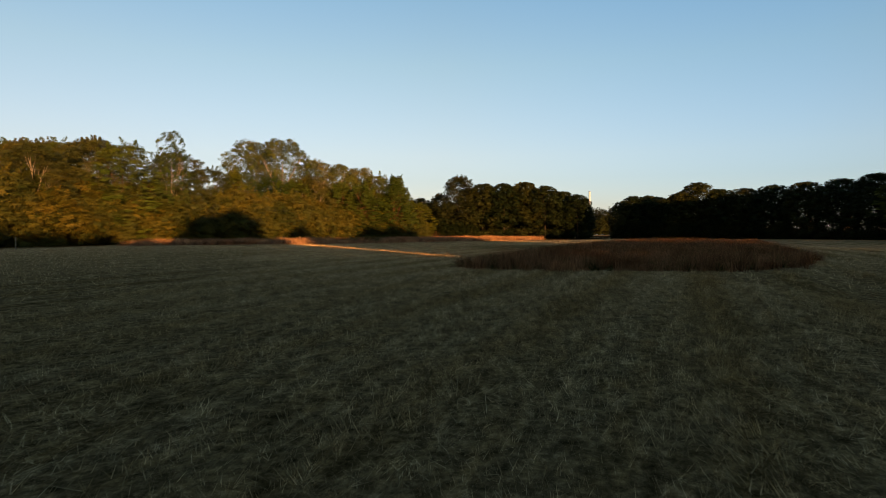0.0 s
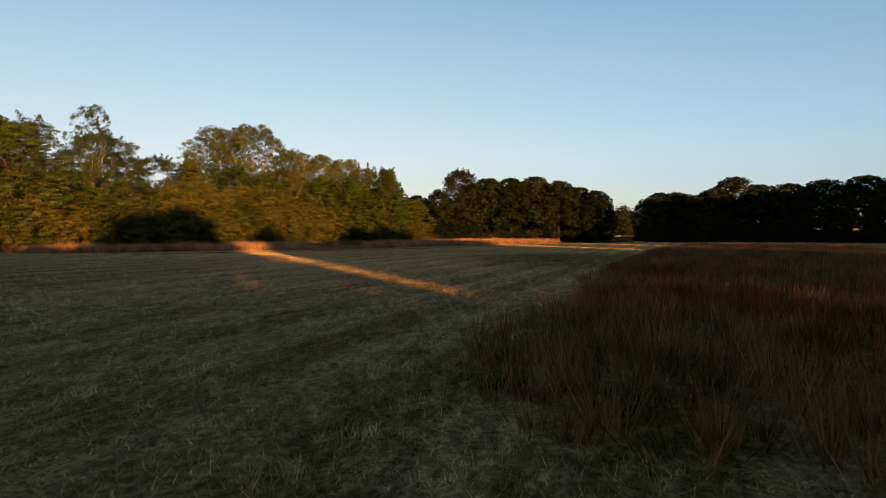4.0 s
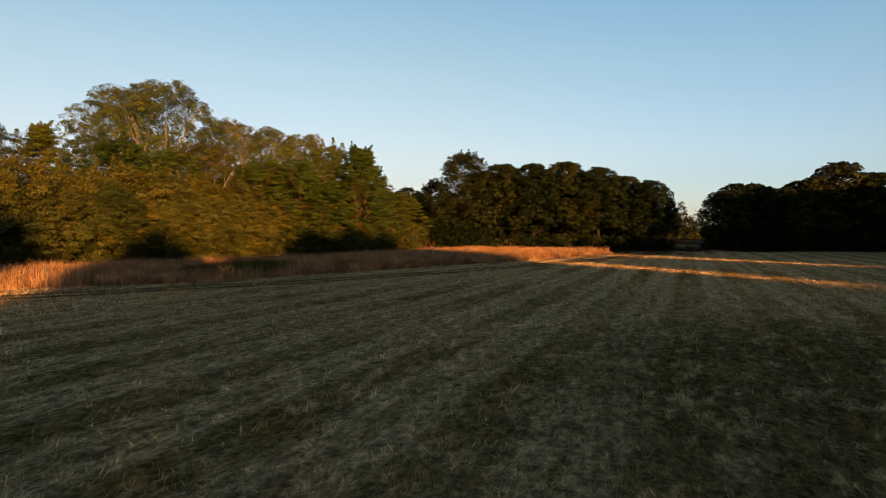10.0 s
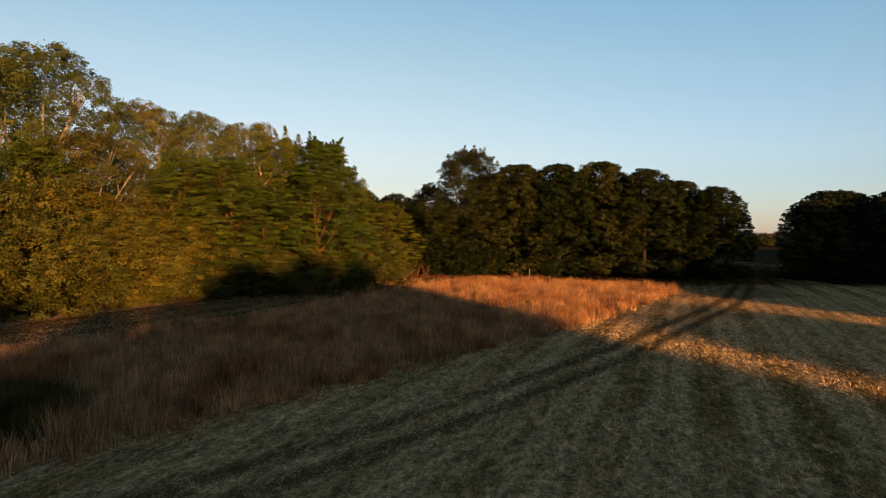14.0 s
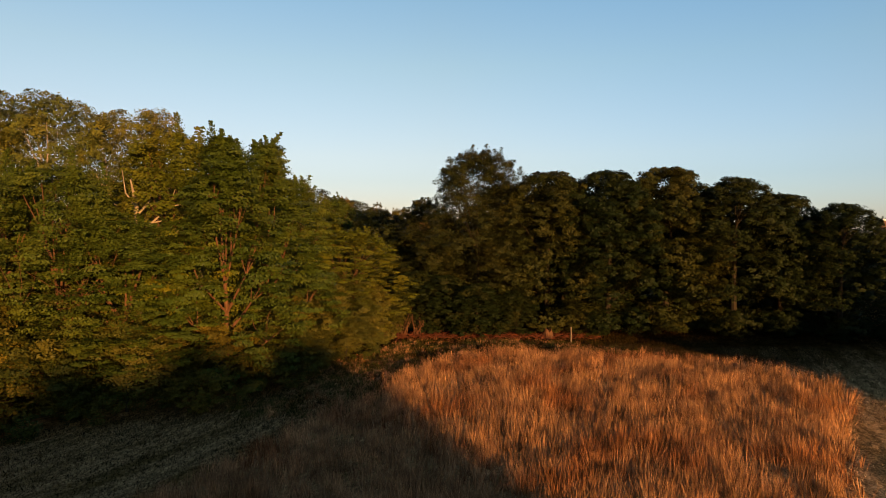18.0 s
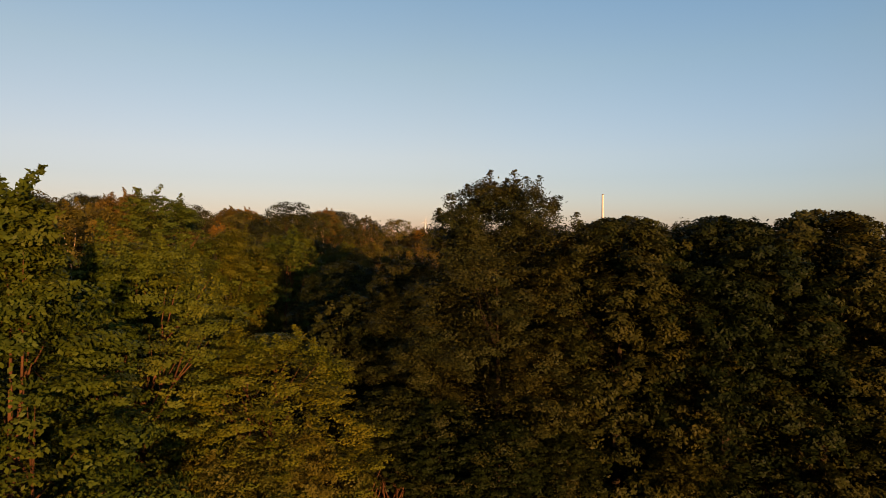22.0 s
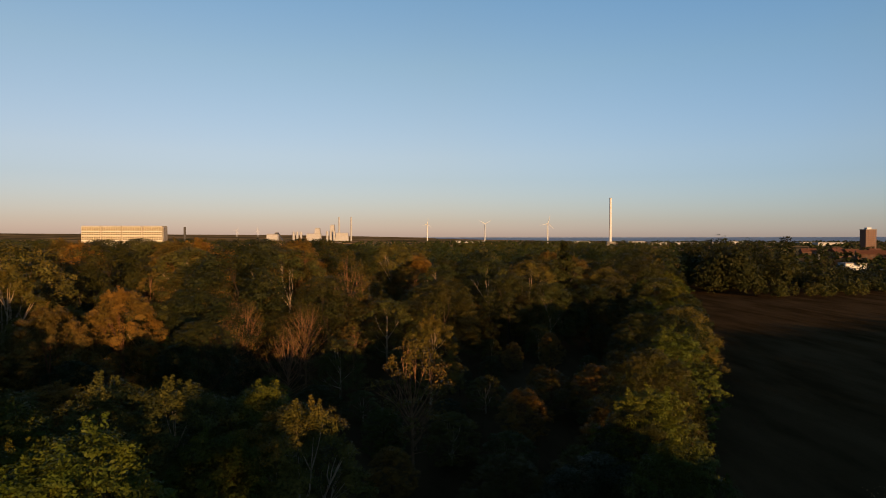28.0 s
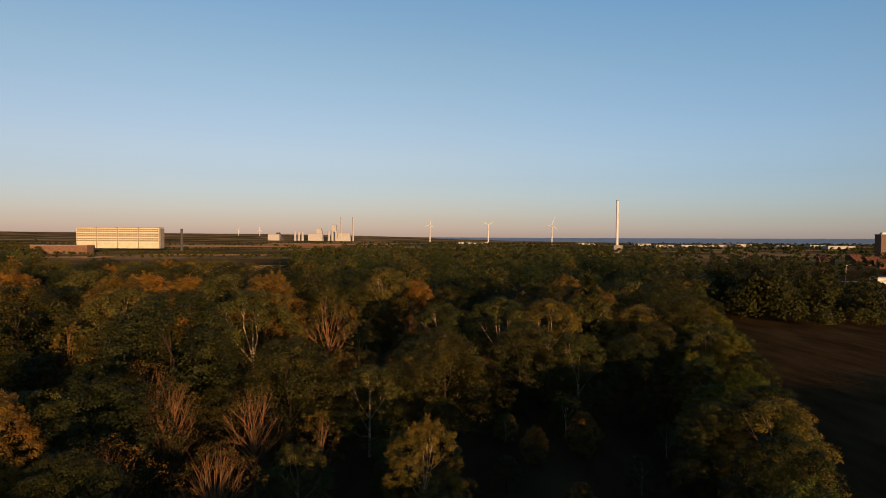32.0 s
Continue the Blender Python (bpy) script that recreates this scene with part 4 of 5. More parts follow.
random.seed(77)
shade_row(-70, 1.5, -48, 14.0, 5.3)
shade_row(-70, 0.5, -55, 14.0, 5.3)
shade_row(4.6, 4.7, -48, 19.4, 4.4)
shade_row(4.2, 4.3, -55, 19.0, 4.6)
for sx, hh, wd in ((9.2, 20.0, 1.0), (22.4, 18.2, 0.88)):      # a slit of light stays open between these two
    for back, turn in ((-48, 40), (-54, 115)):
        q = S_DIR * sx + P_DIR * back
        plant(LIME, q.x, q.y, hh / 16.5, turn, wd, z=0.0, group="trees round the meadow")
shade_row(26.5, 35.0, -48, 16.6, 4.5)
shade_row(26.5, 35.2, -56, 16.6, 4.6)
shade_row(40.0, 51.4, -48, 19.6, 5.3)
shade_row(40.0, 51.4, -56, 19.6, 5.3)
shade_row(65.2, 70.8, -48, 14.6, 5.3)
shade_row(63.0, 73.0, -55, 14.9, 4.9)
shade_row(84, 100, -48, 18.0, 5.2)
shade_row(84, 100, -56, 18.0, 5.2)
for sx, hh in ((12.2, 7.8), (14.4, 7.6), (17.0, 7.5), (20.5, 7.4)):
    q = S_DIR * sx + P_DIR * -46
    plant(LIME, q.x, q.y, hh / 16.5, z=0.0, wide=1.4, group="trees round the meadow")
# unseen rows on the right, added to shade the right clump and field
shade_row(100, 135, 42, 18.5, 4.7, CHESTNUT_M)
shade_row(138, 330, 60, 18.5, 5.4, CHESTNUT_M)

# ---------------------------------------------------------------- the wood behind
EDGE = [(165, 34), (195, 30), (207, 17), (228, 24), (246, 35), (278, 48), (335, 66), (420, 100), (510, 135), (900, 260)]


def edge_x(y):
    return float(np.interp(y, [e[0] for e in EDGE], [e[1] for e in EDGE]))


def wood_height(x, y):
    return min(23.0, 12.0 + 0.055 * min(max(y - 240, 0), 90) + 0.26 * min(max(-x - 8, 0), 22) + 0.08 * min(max(-x - 30, 0), 50))


random.seed(9)
BARE_AT = ((-35.5, 266, 14.5), (-30.5, 261, 13.5), (-21, 261, 13), (-29, 245, 12.5), (-20, 247, 11.5))
y = 184.0
while y < 385:
    near = y < 250
    step = 7.8 if near else 9.4
    x = -(0.76 * (y - 165) + (22 if near else 4)) + random.uniform(0, 3)
    while x < edge_x(y) - 2.5:
        px, py = x + random.uniform(-2.3, 2.3), y + random.uniform(-2.3, 2.3)
        x += step
        if px > 4 and py < 193 or random.random() < 0.12 or any(abs(px - bx) < 4 and abs(py - by) < 6 for bx, by, bh in BARE_AT):
            continue
        if py < 213 and -33 < px < -4:
            continue
        h = min(22.5, wood_height(px, py) * random.uniform(0.85 if py < 215 and px < -8 else 0.50, 1.16))
        if (-13 < px < edge_x(py) - 7.5 and py < 246) or (1 < px < edge_x(py) - 9 and py < 288):
            h = random.uniform(4.0, 7.5)
        if 213 <= py < 246 and px < -4:
            h *= 0.70
        k = random.random()
        if near:
            rim = px > edge_x(py) - 7.5
            p = (WOOD_D if k < 0.6 else WOOD_A) if rim else WOOD_A if k < 0.18 else WOOD_B if k < 0.46 else WOOD_C if k < 0.50 else WOOD_D if k < 0.64 else WOOD_E
            plant(p, px, py, h / 13.0, wide=1.0 if h > 10 else 1.5, group="trees of the wood")
        else:
            p = FAR_A if k < 0.42 else FAR_B if k < 0.72 else WOOD_E if k < 0.94 else WOOD_C
            plant(p, px, py, h / 13.0, wide=1.1, group="trees of the wood")
    y += step
for i in range(21):
    ry = 205 + i * 7.6
    for off, k in ((4.6, i % 3), (11.0, (i + 1) % 3))[: 1 if ry < 252 else 2]:
        p = (WOOD_D, MAPLE_M, WOOD_A)[k]
        plant(p, edge_x(ry) - off + random.uniform(-1.2, 1.2), ry + random.uniform(-2.2, 2.2), random.uniform(9.0, 14.0) / (15.5 if p is MAPLE_M else 13.0), wide=random.uniform(0.95, 1.15), group="trees on the wood's rim")
for i, (x, y, h) in enumerate(((-29, 207, 14.0), (-24.5, 203.5, 13.6), (-20.5, 207, 14.2), (-21, 199, 13.0), (-15.6, 206, 14.2), (-12.0, 209, 13.6), (-8.6, 205.5, 13.2), (-26, 198, 12.6), (-17.5, 202, 12.6), (-12.5, 203, 12.4))):
    plant((WOOD_B, WOOD_D)[i % 2], x, y, h / 13.0, wide=0.95, group="trees of the wood")
plant(WOOD_B, -1.7, 252, 0.92, wide=0.95)
for x, y, h, p in ((-26.5, 190, 18.4, MAPLE_M), (-31.5, 187, 17.0, WOOD_B), (-20.8, 193, 15.2, WOOD_D), (-16.0, 195.5, 14.8, MAPLE_M), (-22.5, 185, 13.4, WOOD_D), (-7.5, 181, 12.6, WOOD_A)):
    plant(p, x, y, h / (15.5 if p is MAPLE_M else 13.0), wide=1.05, group="trees of the wood")
plant(WOOD_C, -3.0, 227, 1.05, wide=1.3)
for x, y, h in BARE_AT:
    plant(BARE, x, y, h / 11.0, wide=1.1, group="bare trees of the wood")
plant(POPLAR, 30.2, 320, 1.38, wide=0.85)


def far_wood():
    rng = np.random.default_rng(31)

    def band(n, y0, y1, power, name, label, test, hmin, hmax, m, per, leaf, mat, skirt=False):
        y = y0 + (rng.uniform(0, 1, n) ** power) * (y1 - y0)
        x = rng.uniform(-1, 1, n) * (0.82 * (y - 140))
        ex = np.interp(y, [e[0] for e in EDGE], [e[1] for e in EDGE])
        keep = test(x, y, ex)
        x, y = x[keep], y[keep]
        h = rng.uniform(hmin, hmax, len(x)) * rng.uniform(0.8, 1.1, len(x)) + np.where((x < 10) & (y < 430), 2.5, 0) + np.where((x < -60) & (y < 380), 2.5, 0)
        az = x / (y - 195)
        h = np.where((az < -0.26) & (az > -0.68) & (y > 380), np.minimum(h, np.maximum(11.5 - 7 * (y - 380) / 150, 3.4)), h)
        k = np.repeat(np.arange(len(x)), m)
        d = unit(rng.normal(size=(len(k), 3)))
        d[:, 2] = d[:, 2] if skirt else np.abs(d[:, 2]) * 1.15 - 0.2
        r = np.minimum(h, 14) * 0.40 * rng.uniform(0.7, 1.35, len(x))
        c = np.stack([x[k], y[k], 1.0 + h[k] * 0.52], 1) + d * np.stack([r[k], r[k], h[k] * 0.44], 1) * rng.uniform(0.62, 1.0, len(k))[:, None]
        q = leaves(rng, c, d, r[k] * 0.22, per, leaf, 0.7, 0.8, 0.15, 0.3)
        tagged(mesh_object(name, polys(name, q, 4), mat), label, "wood", kind="stuff")

    clearing = lambda x, y: (x < -0.28 * (y - 195)) & (x > -0.64 * (y - 195)) & (y > 575) & (y < 905) & ((y > 700) | (rng.uniform(size=len(x)) < 0.75))
    for n, mat, hue in ((620, LEAF_FAR, "green"), (190, LEAF_OLIVE, "olive-brown"), (90, LEAF_BROWN, "rust-brown")):
        band(n, 385, 600, 1.0, "far_wood", hue + " rounded woodland crowns behind the near wood", lambda x, y, ex: x < ex - 3, 7, 21, 90, 6, 0.34, mat)
    band(2200, 600, 1150, 1.0, "far_wood", "far green woodland reaching towards the horizon", lambda x, y, ex: (x < ex) & ~clearing(x, y) & ((x > -0.2 * y) | (rng.uniform(size=len(x)) < np.where(y > 905, 0.8, 0.42))), 6, 15, 30, 3, 0.95, LEAF_FAR)
    band(1500, 480, 1150, 1.0, "far_trees", "scattered dark trees between far roads and houses", lambda x, y, ex: (x > ex + 10) & (rng.uniform(size=len(x)) < 0.75), 6, 10, 22, 3, 1.0, LEAF_FAR)
    band(1500, 398, 500, 1.0, "wood_beyond_field", "dark clump of trees with lit bushes beyond the field", lambda x, y, ex: (x > 106) & (x < 158) & (y > 398 + (x - 112) * 0.22) & (y < 470) & (rng.uniform(size=len(x)) < 0.5), 16, 23, 200, 8, 0.40, LEAF_ASH, True)
    band(2600, 398, 520, 1.0, "low_wood_beyond_field", "low dark trees and scrub beyond the field", lambda x, y, ex: (x > 150) & (x < 290) & (y > 398 + (x - 112) * 0.22) & (rng.uniform(size=len(x)) < 0.6), 5, 9.5, 40, 5, 0.34, LEAF_ASH, True)
    band(1500, 388, 470, 1.0, "bushes_beyond_field", "golden-lit bushes along the field's far edge", lambda x, y, ex: (x > 118) & (x < 262) & (np.abs(y - 394 - (x - 112) * 0.22) < 8), 4, 7, 50, 6, 0.24, LEAF_OLIVE, True)
    band(420, 1085, 1140, 1.0, "far_trees", "belt of trees before the long slab building", lambda x, y, ex: (x > -760) & (x < -330), 12, 16, 60, 5, 0.55, LEAF_FAR)
    band(3000, 1150, 2300, 1.0, "far_trees", "dark belts of trees on the far plain", lambda x, y, ex: (x > -200) & (np.sin(y * 0.013 + 0.002 * x) > -0.2) | (np.sin(y * 0.016 + x * 0.003) > 0.72), 7, 11, 9, 3, 2.0, LEAF_FAR)


far_wood()


# ---------------------------------------------------------------- small things at the wood's edge
def dead_tree():
    root = tagged(new("dead_tree"), "pale leafless dead tree with forked limbs among green trees", "tree")
    root.location = (-18.3, 144.6, gz(145))
    bm = bmesh.new()
    V = Vector
    tube(bm, [V((0, 0, 0)), V((0.1, 0, 5)), V((-0.1, 0, 9.2)), V((0.05, 0, 11.0)), V((-0.3, 0, 12.6))], [0.28, 0.22, 0.18, 0.13, 0.04], 8)
    part("trunk", bm, BARK_PALE, root)
    for p, w in (([V((-0.1, 0, 9.2)), V((0.9, 0.1, 10.0)), V((1.9, 0.2, 11.0)), V((2.4, 0, 12.1))], 0.11), ([V((0, 0, 10.4)), V((0.7, 0.1, 11.2)), V((1.2, 0.1, 12.6))], 0.10),
                 ([V((0, 0, 11.0)), V((-0.6, 0, 11.8)), V((-0.8, 0, 13.2))], 0.07), ([V((1.9, 0.2, 11.0)), V((2.6, 0.1, 11.1)), V((3.2, 0, 10.9))], 0.05), ([V((0.9, 0.1, 10.0)), V((1.8, 0.1, 10.2)), V((2.6, 0, 10.0))], 0.05)):
        bm = bmesh.new()
        tube(bm, p, [w * (1 - 0.8 * i / (len(p) - 1)) for i in range(len(p))], 6)
        part("limb", bm, BARK_PALE, root)


dead_tree()


def stump(x, y):
    root = tagged(new("tree_stump"), "splintered brown tree stump under the chestnut trees", "stump")
    root.location = (x, y, gz(y))
    bm = bmesh.new()
    n = 14
    low = [bm.verts.new((0.55 * math.cos(a) * (1 + 0.25 * math.sin(3 * a)), 0.55 * math.sin(a), 0)) for a in [2 * math.pi * i / n for i in range(n)]]
    top = [bm.verts.new((0.26 * math.cos(a), 0.26 * math.sin(a), 0.75 + 0.22 * math.sin(a * 2.0 + 0.6))) for a in [2 * math.pi * i / n for i in range(n)]]
    for i in range(n):
        bm.faces.new((low[i], low[(i + 1) % n], top[(i + 1) % n], top[i]))
    bm.faces.new(top)
    part("wood", bm, BARK_BROWN, root)


stump(9.5, 162.0)


def post(x, y, h=1.1, label="weathered wooden post at the meadow's edge"):
    root = tagged(new("post"), label, "post", group="posts")
    root.location = (x, y, gz(y))
    bm = bmesh.new()
    tube(bm, [Vector((0, 0, -0.1)), Vector((0.02, 0, h * 0.6)), Vector((0.0, 0.01, h)), Vector((0, 0.01, h + 0.04))], [0.07, 0.065, 0.06, 0.03], 8)
    part("shaft", bm, WOOD, root)


for px, py, ph in ((11.1, 160.0, 1.3), (-25, 91.5, 1.1), (-22.8, 92.5, 1.1), (-45, 62, 1.3)):
    post(px, py, ph)


def bare_shrub(x, y, seed, h=3.2):
    rnd = random.Random(seed)
    root = tagged(new("shrub"), "bare reddish-stemmed shrub at the wood's foot", "shrub", group="bare shrubs")
    root.location = (x, y, gz(y))
    for _ in range(9):
        bm = bmesh.new()
        a, l = rnd.uniform(0, 6.28), rnd.uniform(0.5, 1.0) * h
        d = Vector((math.cos(a) * 0.35, math.sin(a) * 0.35, 1))
        p = [Vector((rnd.uniform(-0.3, 0.3), rnd.uniform(-0.3, 0.3), -0.05))]
        for i in range(4):
            p.append(p[-1] + d * l / 4 + Vector((rnd.uniform(-0.12, 0.12), rnd.uniform(-0.12, 0.12), 0)))
        tube(bm, p, [0.05, 0.042, 0.034, 0.022, 0.008], 5)
        for i in (2, 3):
            e = p[i] + Vector((rnd.uniform(-0.6, 0.6), rnd.uniform(-0.6, 0.6), rnd.uniform(0.2, 0.7)))
            tube(bm, [p[i], e], [0.02, 0.006], 4)
        part("stem", bm, BARK_BROWN, root)


for i, (px, py, ph) in enumerate(((-3.6, 162.8, 2.8), (-2.2, 163.6, 2.2), (-4.8, 161.6, 2.0))):
    bare_shrub(px, py, 70 + i, ph)


def brash():
    rng = np.random.default_rng(41)
    n = 1800
    x, y = rng.uniform(-4.5, 14, n), 162.3 + rng.normal(size=n) * 0.9
    a = rng.uniform(0, np.pi, n)
    ln, w = rng.uniform(0.15, 0.6, n), rng.uniform(0.006, 0.018, n)
    z = 0.004 * y + rng.uniform(0.03, 0.35, n)
    d = np.stack([np.cos(a), np.sin(a) * 0.6, rng.normal(size=n) * 0.35], 1) * ln[:, None]
    sd = np.stack([-np.sin(a), np.cos(a), np.ones(n)], 1) * w[:, None]
    c = np.stack([x, y, z], 1)
    q = np.stack([c - d, c - d * 0.2 + sd, c + d, c + d * 0.2 - sd], 1)
    tagged(mesh_object("fallen_twigs", polys("fallen_twigs", q, 4), LITTER), "strip of fallen reddish-brown twigs under the trees", "twigs", kind="stuff")
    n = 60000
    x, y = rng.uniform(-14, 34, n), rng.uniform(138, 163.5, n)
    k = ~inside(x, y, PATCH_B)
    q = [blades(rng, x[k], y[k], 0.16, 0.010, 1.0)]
    # near-black blades stand in for the shade at the chestnuts' foot
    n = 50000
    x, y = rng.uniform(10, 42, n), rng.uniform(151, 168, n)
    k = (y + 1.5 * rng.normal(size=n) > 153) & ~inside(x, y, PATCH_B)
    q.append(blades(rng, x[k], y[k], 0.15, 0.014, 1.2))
    n = 100000                                         # strip between tall grass and hedge: dark blades stand in for hedge shade
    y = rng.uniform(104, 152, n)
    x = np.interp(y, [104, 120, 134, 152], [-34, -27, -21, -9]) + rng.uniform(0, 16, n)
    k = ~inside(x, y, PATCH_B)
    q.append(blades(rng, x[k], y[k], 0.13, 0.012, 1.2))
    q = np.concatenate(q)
    tagged(mesh_object("verge_grass", polys("verge_grass", q, 3), VERGE), "short rough grass along the wood's edge, coloured dark as in shade", "grass", kind="stuff")


brash()
SLOPE = [(-10.5, 139), (-5, 138.5), (-1.5, 144), (1.5, 151.5), (11, 152.3), (17, 156), (9, 160.3), (3, 161.2), (-3.0, 160.5), (-6.5, 153), (-12, 145)]
tall_patch(SLOPE, 600, "rough golden grass between the meadow and the maples", 15, TALL, 0.42, per=18)
tall_patch(SLOPE, 2400, "green grass along the wood's edge", 17, TALL_GREEN, 0.38, per=18)


# ---------------------------------------------------------------- far buildings
def building(name, label, category, x, y, w, d, h, mat, z=0.0):
    root = new(name)
    root.location = (x, y, z)
    tagged(root, label, category)
    bm = bmesh.new()
    box(bm, -w / 2, -d / 2, 0, w / 2, d / 2, h)
    part("wall", bm, mat, root)
    bm = bmesh.new()
    box(bm, -w / 2 - 0.3, -d / 2 - 0.3, h, w / 2 + 0.3, d / 2 + 0.3, h + 0.8)
    part("roof", bm, ROOF, root)
    return root


def far_city():
    mast = new("chimney")
    mast.location = (309, 1280, 0)
    tagged(mast, "tall slim white chimney far beyond the wood", "chimney")
    bm = bmesh.new()
    tube(bm, [Vector((0, 0, 0)), Vector((0, 0, 50)), Vector((0, 0, 94))], [2.6, 2.3, 2.0], 12)
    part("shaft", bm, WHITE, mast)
    bm = bmesh.new()
    tube(bm, [Vector((0, 0, 94.0)), Vector((0, 0, 95.0))], [2.25, 2.25], 12)
    part("rim", bm, ROOF, mast)
    bm = bmesh.new()
    box(bm, -7, -5, 0, 9, 5, 14)
    part("base", bm, ROOF, mast)

    # brick tower block: window bays on the two sides that face the wood
    pane = None
    for tx, ty in ((680, 1130), (756, 1134)):
        tower = building("tower_block", "brown brick tower block with rows of windows", "building", tx, ty, 17, 14, 34.5, BRICK)
        tower["group"] = "brick tower blocks"
        bm = bmesh.new()
        box(bm, -4, -3, 35.3, 3, 3, 38)
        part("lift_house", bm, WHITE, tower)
        for k in range(11):
            for i in range(5):
                if pane is None:
                    bm = bmesh.new()
                    box(bm, -0.8, -0.12, -0.75, 0.8, 0.12, 0.75)
                    pane = w = part("window", bm, GLASS, tower)
                else:
                    w = new("window", pane.data)
                    w.parent = tower
                w.location = (-6.8 + i * 3.4, -7.08, 2.6 + k * 3.0)

    # the long white slab building: four wings, each with three tall bands of windows
    win = None
    for i in range(4):
        wing = building("slab_building_wing", "sunlit white slab building wing with window bands", "building", -622 + i * 36.2, 1235, 34.0, 18, 35.5, SLAB, 5.0)
        wing["group"] = "wings of the long slab building"
        bm = bmesh.new()
        box(bm, 17.0, -7, 0, 19.2, 7, 34.5)
        part("stair_tower", bm, ROOF, wing, "grey recessed joint between two wings")
        for k in range(4):
            bm = bmesh.new()
            box(bm, -17.1, -9.5, 10.2 + k * 8.1, 17.1, -9.02, 11.0 + k * 8.1)
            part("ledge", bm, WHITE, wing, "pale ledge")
        for k, r, c in product(range(3), range(2), range(11)):
            if win is None:
                bm = bmesh.new()
                box(bm, -1.05, -0.1, -1.1, 1.05, 0.1, 1.1)
                win = part("window", bm, PANE, wing)
                w = win
            else:
                w = new("window", win.data)
                w.parent = wing
            w.location = (-15.2 + c * 3.04, -9.06, 13.2 + k * 8.1 + r * 3.3)

    def prism(name, label, category, x, y, w0, w1, h, mat, d=20, z=0.0):
        """A block that may taper towards its top."""
        root = tagged(new(name), label, category)
        root.location = (x, y, z)
        bm = bmesh.new()
        v = [bm.verts.new((sx * ww / 2, sy * d / 2, zz)) for zz, ww in ((0, w0), (h, w1)) for sx, sy in ((-1, -1), (1, -1), (1, 1), (-1, 1))]
        for f in ((0, 1, 5, 4), (1, 2, 6, 5), (2, 3, 7, 6), (3, 0, 4, 7), (4, 5, 6, 7)):
            bm.faces.new([v[j] for j in f])
        part("wall", bm, mat, root)
        bm = bmesh.new()
        box(bm, -w1 / 2, -d / 2, h, w1 / 2, d / 2, h + 1.0)
        part("roof", bm, ROOF, root)
        return root

    def stack(x, y, r, h, label, mat=WHITE, name="chimney"):
        root = tagged(new(name), label, name)
        root.location = (x, y, 0)
        bm = bmesh.new()
        tube(bm, [Vector((0, 0, 0)), Vector((0, 0, h * 0.6)), Vector((0, 0, h))], [r, r * 0.9, r * 0.8], 10)
        part("shaft", bm, mat, root)

    plant_y = 2716
    stack(-444.2, plant_y, 3.4, 104, "slim white power station chimney on the horizon", STATION)
    stack(-393.0, plant_y, 3.6, 104, "slim white power station chimney on the horizon", STATION)
    prism("boiler_house", "tapering white power station boiler house", "building", -534.6, plant_y, 34, 18, 56, STATION)
    prism("boiler_house", "tall stepped white power station boiler house", "building", -471.6, plant_y, 26, 15, 71, STATION)
    prism("turbine_hall", "long low white power station hall", "building", -546.5, plant_y - 20, 60, 60, 33, STATION)
    prism("turbine_hall", "long low white power station hall", "building", -427.5, plant_y - 20, 56, 50, 36, STATION)
    for sx, sh in ((-627.5, 42), (-612.0, 42), (-596.5, 42), (-487.0, 44), (-472.7, 44), (-458.5, 44)):
        stack(sx, plant_y - 40, 5.5, sh, "round white storage silo beside the power station", STATION, "silo")
    prism("coal_heap", "dark heap behind a white shed", "heap", -708.4, plant_y, 60, 8, 38, DARK)
    prism("shed", "low white shed on the plain", "building", -717.9, plant_y - 30, 46, 46, 30, STATION)
    stack(-443, 1195, 2.3, 39, "dark brown brick chimney on the plain", DARK)
    prism("brick_building", "low red brick building with flat roof", "building", -565, 1072, 84, 84, 12.5, BRICK, 16)
    prism("brick_building", "low red brick building with flat roof", "building", -560, 1100, 46, 46, 12, BRICK, 14)

    def turbine(x, y, hub, blade, spin, label="white wind turbine by the sea"):
        root = tagged(new("wind_turbine"), label, "wind turbine", group="wind turbines")
        root.location = (x, y, 0)
        bm = bmesh.new()
        tube(bm, [Vector((0, 0, 0)), Vector((0, 0, hub))], [2.4, 1.5], 10)
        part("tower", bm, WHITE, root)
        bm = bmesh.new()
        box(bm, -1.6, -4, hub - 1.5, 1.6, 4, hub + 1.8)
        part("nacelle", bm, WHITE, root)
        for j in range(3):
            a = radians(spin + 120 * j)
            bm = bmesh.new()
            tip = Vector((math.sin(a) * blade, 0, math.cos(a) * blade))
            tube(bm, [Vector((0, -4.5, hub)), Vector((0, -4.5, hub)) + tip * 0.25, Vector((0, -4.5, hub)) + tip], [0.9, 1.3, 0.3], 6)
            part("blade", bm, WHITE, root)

    for x, y, hub, blade, spin in ((-60.2, 2395, 68.4, 20, 10), (153.7, 2395, 69.5, 24, 60), (352.2, 2195, 66.8, 28, 15), (-1251.0, 3795, 55.5, 22, 30), (-1123.5, 3795, 55.5, 22, 0)):
        turbine(x, y, hub, blade, spin)

    # long low halls, white and red roofed, before the sea
    rng = np.random.default_rng(51)
    for x, y, w in ((552, 1895, 48), (597, 1845, 47), (697, 1895, 71), (791, 1945, 64), (887, 1995, 54), (952, 1895, 48), (982, 1795, 42), (980, 1695, 68), (89, 2295, 115), (465, 2195, 57), (-286, 1545, 102)):
        tone = BRICK_DARK if x < -100 else STATION
        prism("long_hall", "long low hall far off on the plain", "building", x, y, w, w, rng.uniform(5, 9), tone, 25)

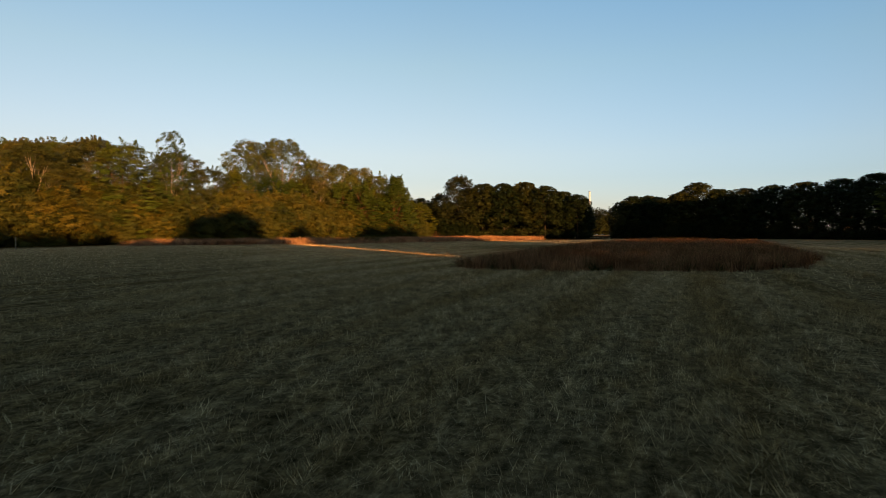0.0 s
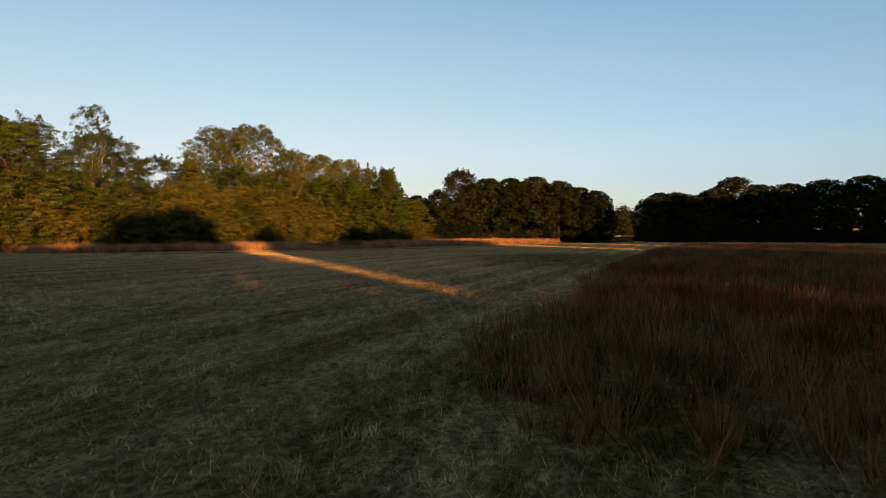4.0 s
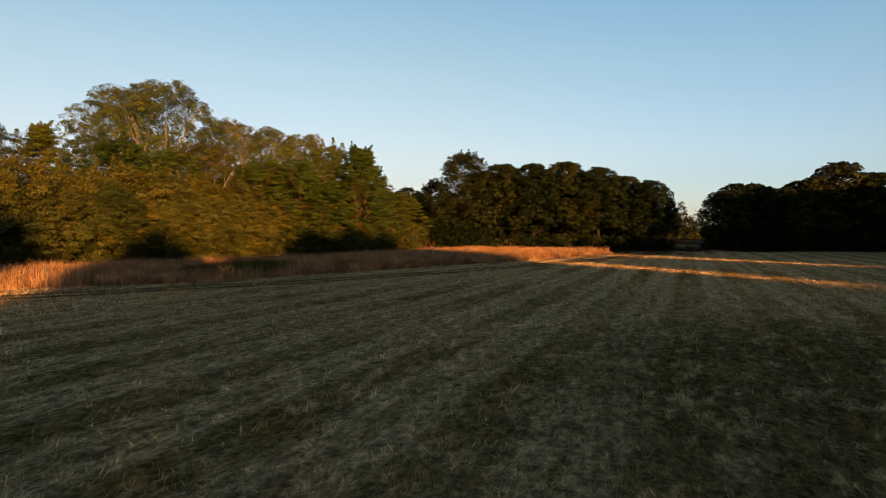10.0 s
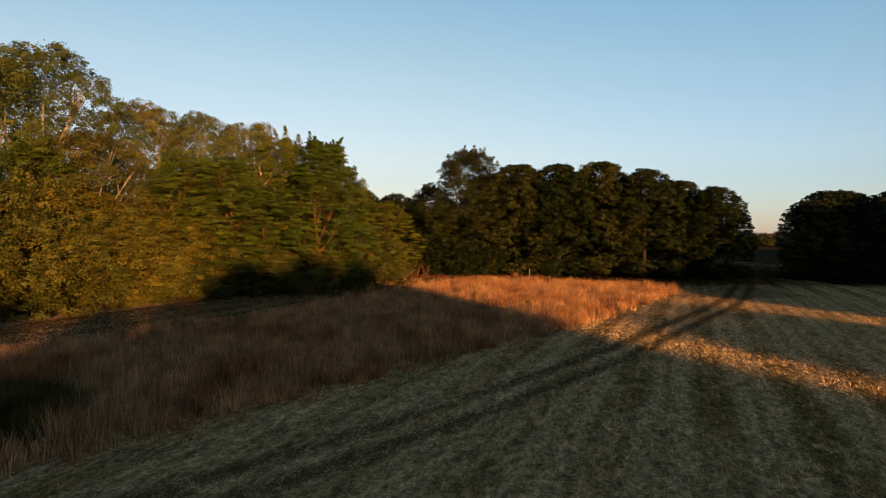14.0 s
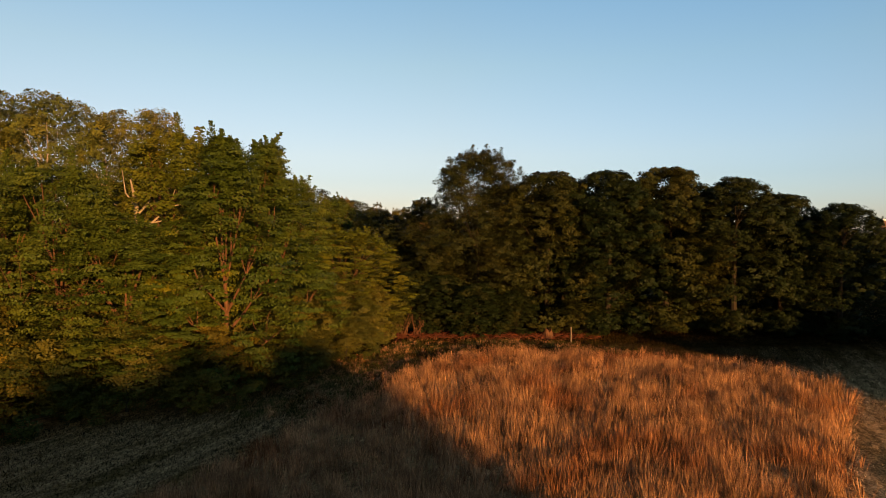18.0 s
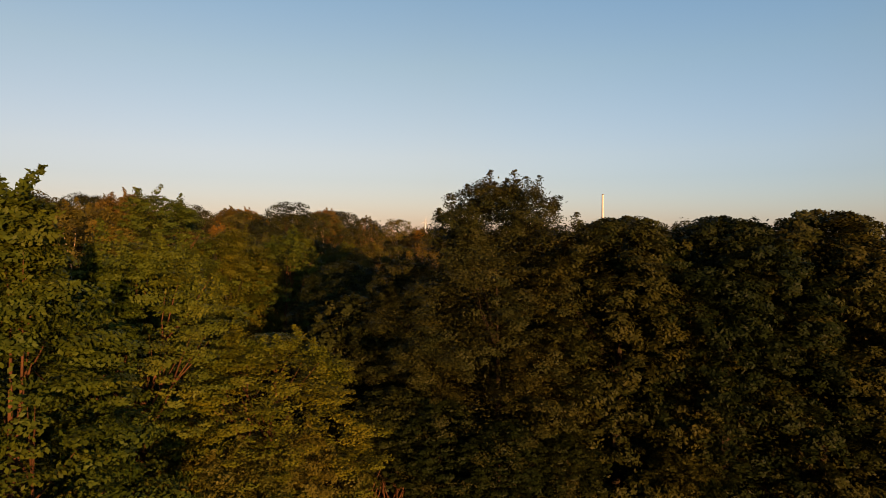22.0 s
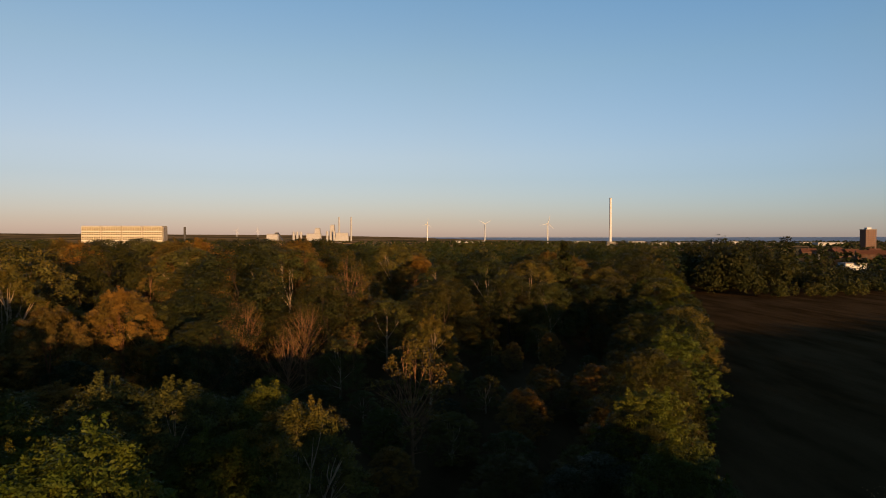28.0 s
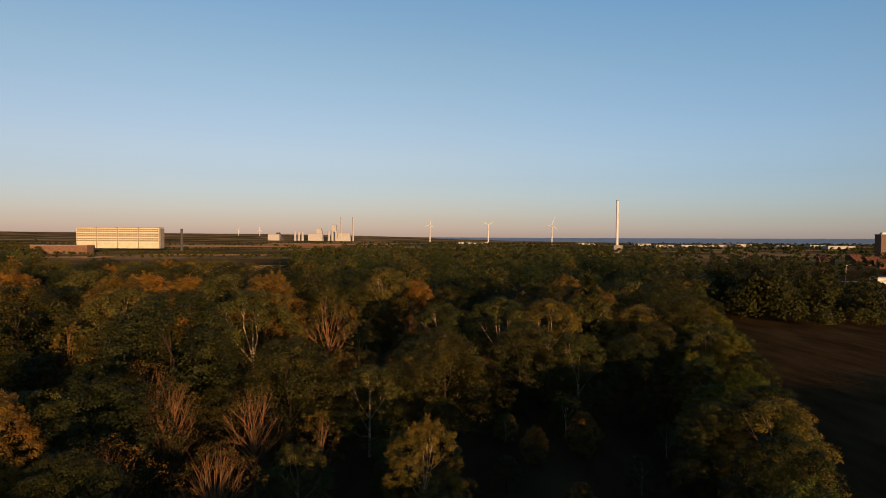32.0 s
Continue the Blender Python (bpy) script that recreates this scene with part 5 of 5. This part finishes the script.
    def house(x, y, w, turn):
        root = tagged(new("house"), "brick house with a red tiled gable roof", "house", group="red-roofed houses")
        root.matrix_basis = pose(x, y, 1.0, 0, 0, turn)
        bm = bmesh.new()
        box(bm, -w / 2, -4.5, 0, w / 2, 4.5, 5.5)
        part("wall", bm, BRICK_DARK, root)
        bm = bmesh.new()
        v = [bm.verts.new(p) for p in ((-w / 2 - 0.4, -5, 5.4), (w / 2 + 0.4, -5, 5.4), (w / 2 + 0.4, 5, 5.4), (-w / 2 - 0.4, 5, 5.4), (-w / 2 - 0.4, 0, 9.4), (w / 2 + 0.4, 0, 9.4))]
        for f in ((0, 1, 5, 4), (2, 3, 4, 5), (1, 2, 5), (3, 0, 4), (3, 2, 1, 0)):
            bm.faces.new([v[j] for j in f])
        part("roof", bm, TILES, root)
        bm = bmesh.new()
        box(bm, -0.5, -0.5, 8.4, 0.5, 0.5, 10.6)
        part("chimney", bm, BRICK_DARK, root)
        for i in range(3):
            bm = bmesh.new()
            box(bm, -w / 3 + i * w / 3 - 0.6, -4.58, 1.5, -w / 3 + i * w / 3 + 0.6, -4.5, 3.0)
            part("window", bm, GLASS, root)

    for i in range(10):
        x = rng.uniform(400, 640)
        house(x, 780 + (x - 400) * 0.35 + rng.uniform(-40, 90), rng.uniform(12, 20), rng.uniform(-25, 25))

    # the road past the wood, with a white van and lamp posts
    bm = bmesh.new()
    box(bm, -200, -5, 0.0, 300, 5, 0.06)
    road = part("road", bm, ROOF, None)
    road.matrix_basis = pose(330, 575, 1.02, 0, 0, -14)
    tagged(road, "grey road behind the trees", "road", kind="structure")
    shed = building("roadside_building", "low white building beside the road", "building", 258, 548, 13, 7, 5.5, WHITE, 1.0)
    for i in range(6):
        lamp = tagged(new("street_lamp"), "slim grey street lamp with bent arm", "lamp", group="street lamps")
        lamp.location = (215 + i * 46, 598 - i * 11.5, 1.0)
        bm = bmesh.new()
        tube(bm, [Vector((0, 0, 0)), Vector((0, 0, 10)), Vector((0.3, 0, 11)), Vector((1.8, 0, 11.4))], [0.16, 0.12, 0.10, 0.08], 6)
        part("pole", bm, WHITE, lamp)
        bm = bmesh.new()
        box(bm, 1.6, -0.2, 11.3, 2.6, 0.2, 11.55)
        part("lamp_head", bm, ROOF, lamp)


far_city()


def sea_and_fields():
    shore = [(-160, 4690), (-100, 3900), (300, 3000), (800, 2500), (1500, 2320), (2600, 2320), (4690, 2600), (4690, 4690)]
    bm = bmesh.new()
    xs = np.linspace(-160, 4690, 40)
    ys = np.linspace(2320, 4690, 24)
    lo = [float(np.interp(x, [p[0] for p in shore[:7]], [p[1] for p in shore[:7]])) for x in xs]
    grid = [[bm.verts.new((x, l + (4690 - l) * f, gz(4000) + far_rise(x, l + (4690 - l) * f) + 0.8)) for x, l in zip(xs, lo)] for f in np.linspace(0, 1, 20)]
    for a, b in zip(grid, grid[1:]):
        for i in range(len(xs) - 1):
            bm.faces.new((a[i], a[i + 1], b[i + 1], b[i]))
    tagged(part("water", bm, WATER, None), "calm blue-grey sea along the horizon", "sea", kind="structure")
    for x0, x1, y0, y1 in ((-262, -212, 622, 684), (-214, -150, 640, 760), (-560, -420, 900, 960), (-420, -250, 1010, 1060), (-1150, -700, 1500, 1700), (-690, -300, 1550, 1800), (-560, -160, 1900, 2180)):
        bm = bmesh.new()
        n = 10
        top = [bm.verts.new((x0 + (x1 - x0) * i / n, y1 + 8 * math.sin(i), 1.12)) for i in range(n + 1)]
        low = [bm.verts.new((x0 + (x1 - x0) * i / n, y0 + 9 * math.sin(i * 1.7), 1.12)) for i in range(n + 1)]
        for i in range(n):
            bm.faces.new((low[i], low[i + 1], top[i + 1], top[i]))
        tagged(part("field", bm, FIELD, None), "sunlit tan stubble field between the trees", "field", kind="structure")


sea_and_fields()
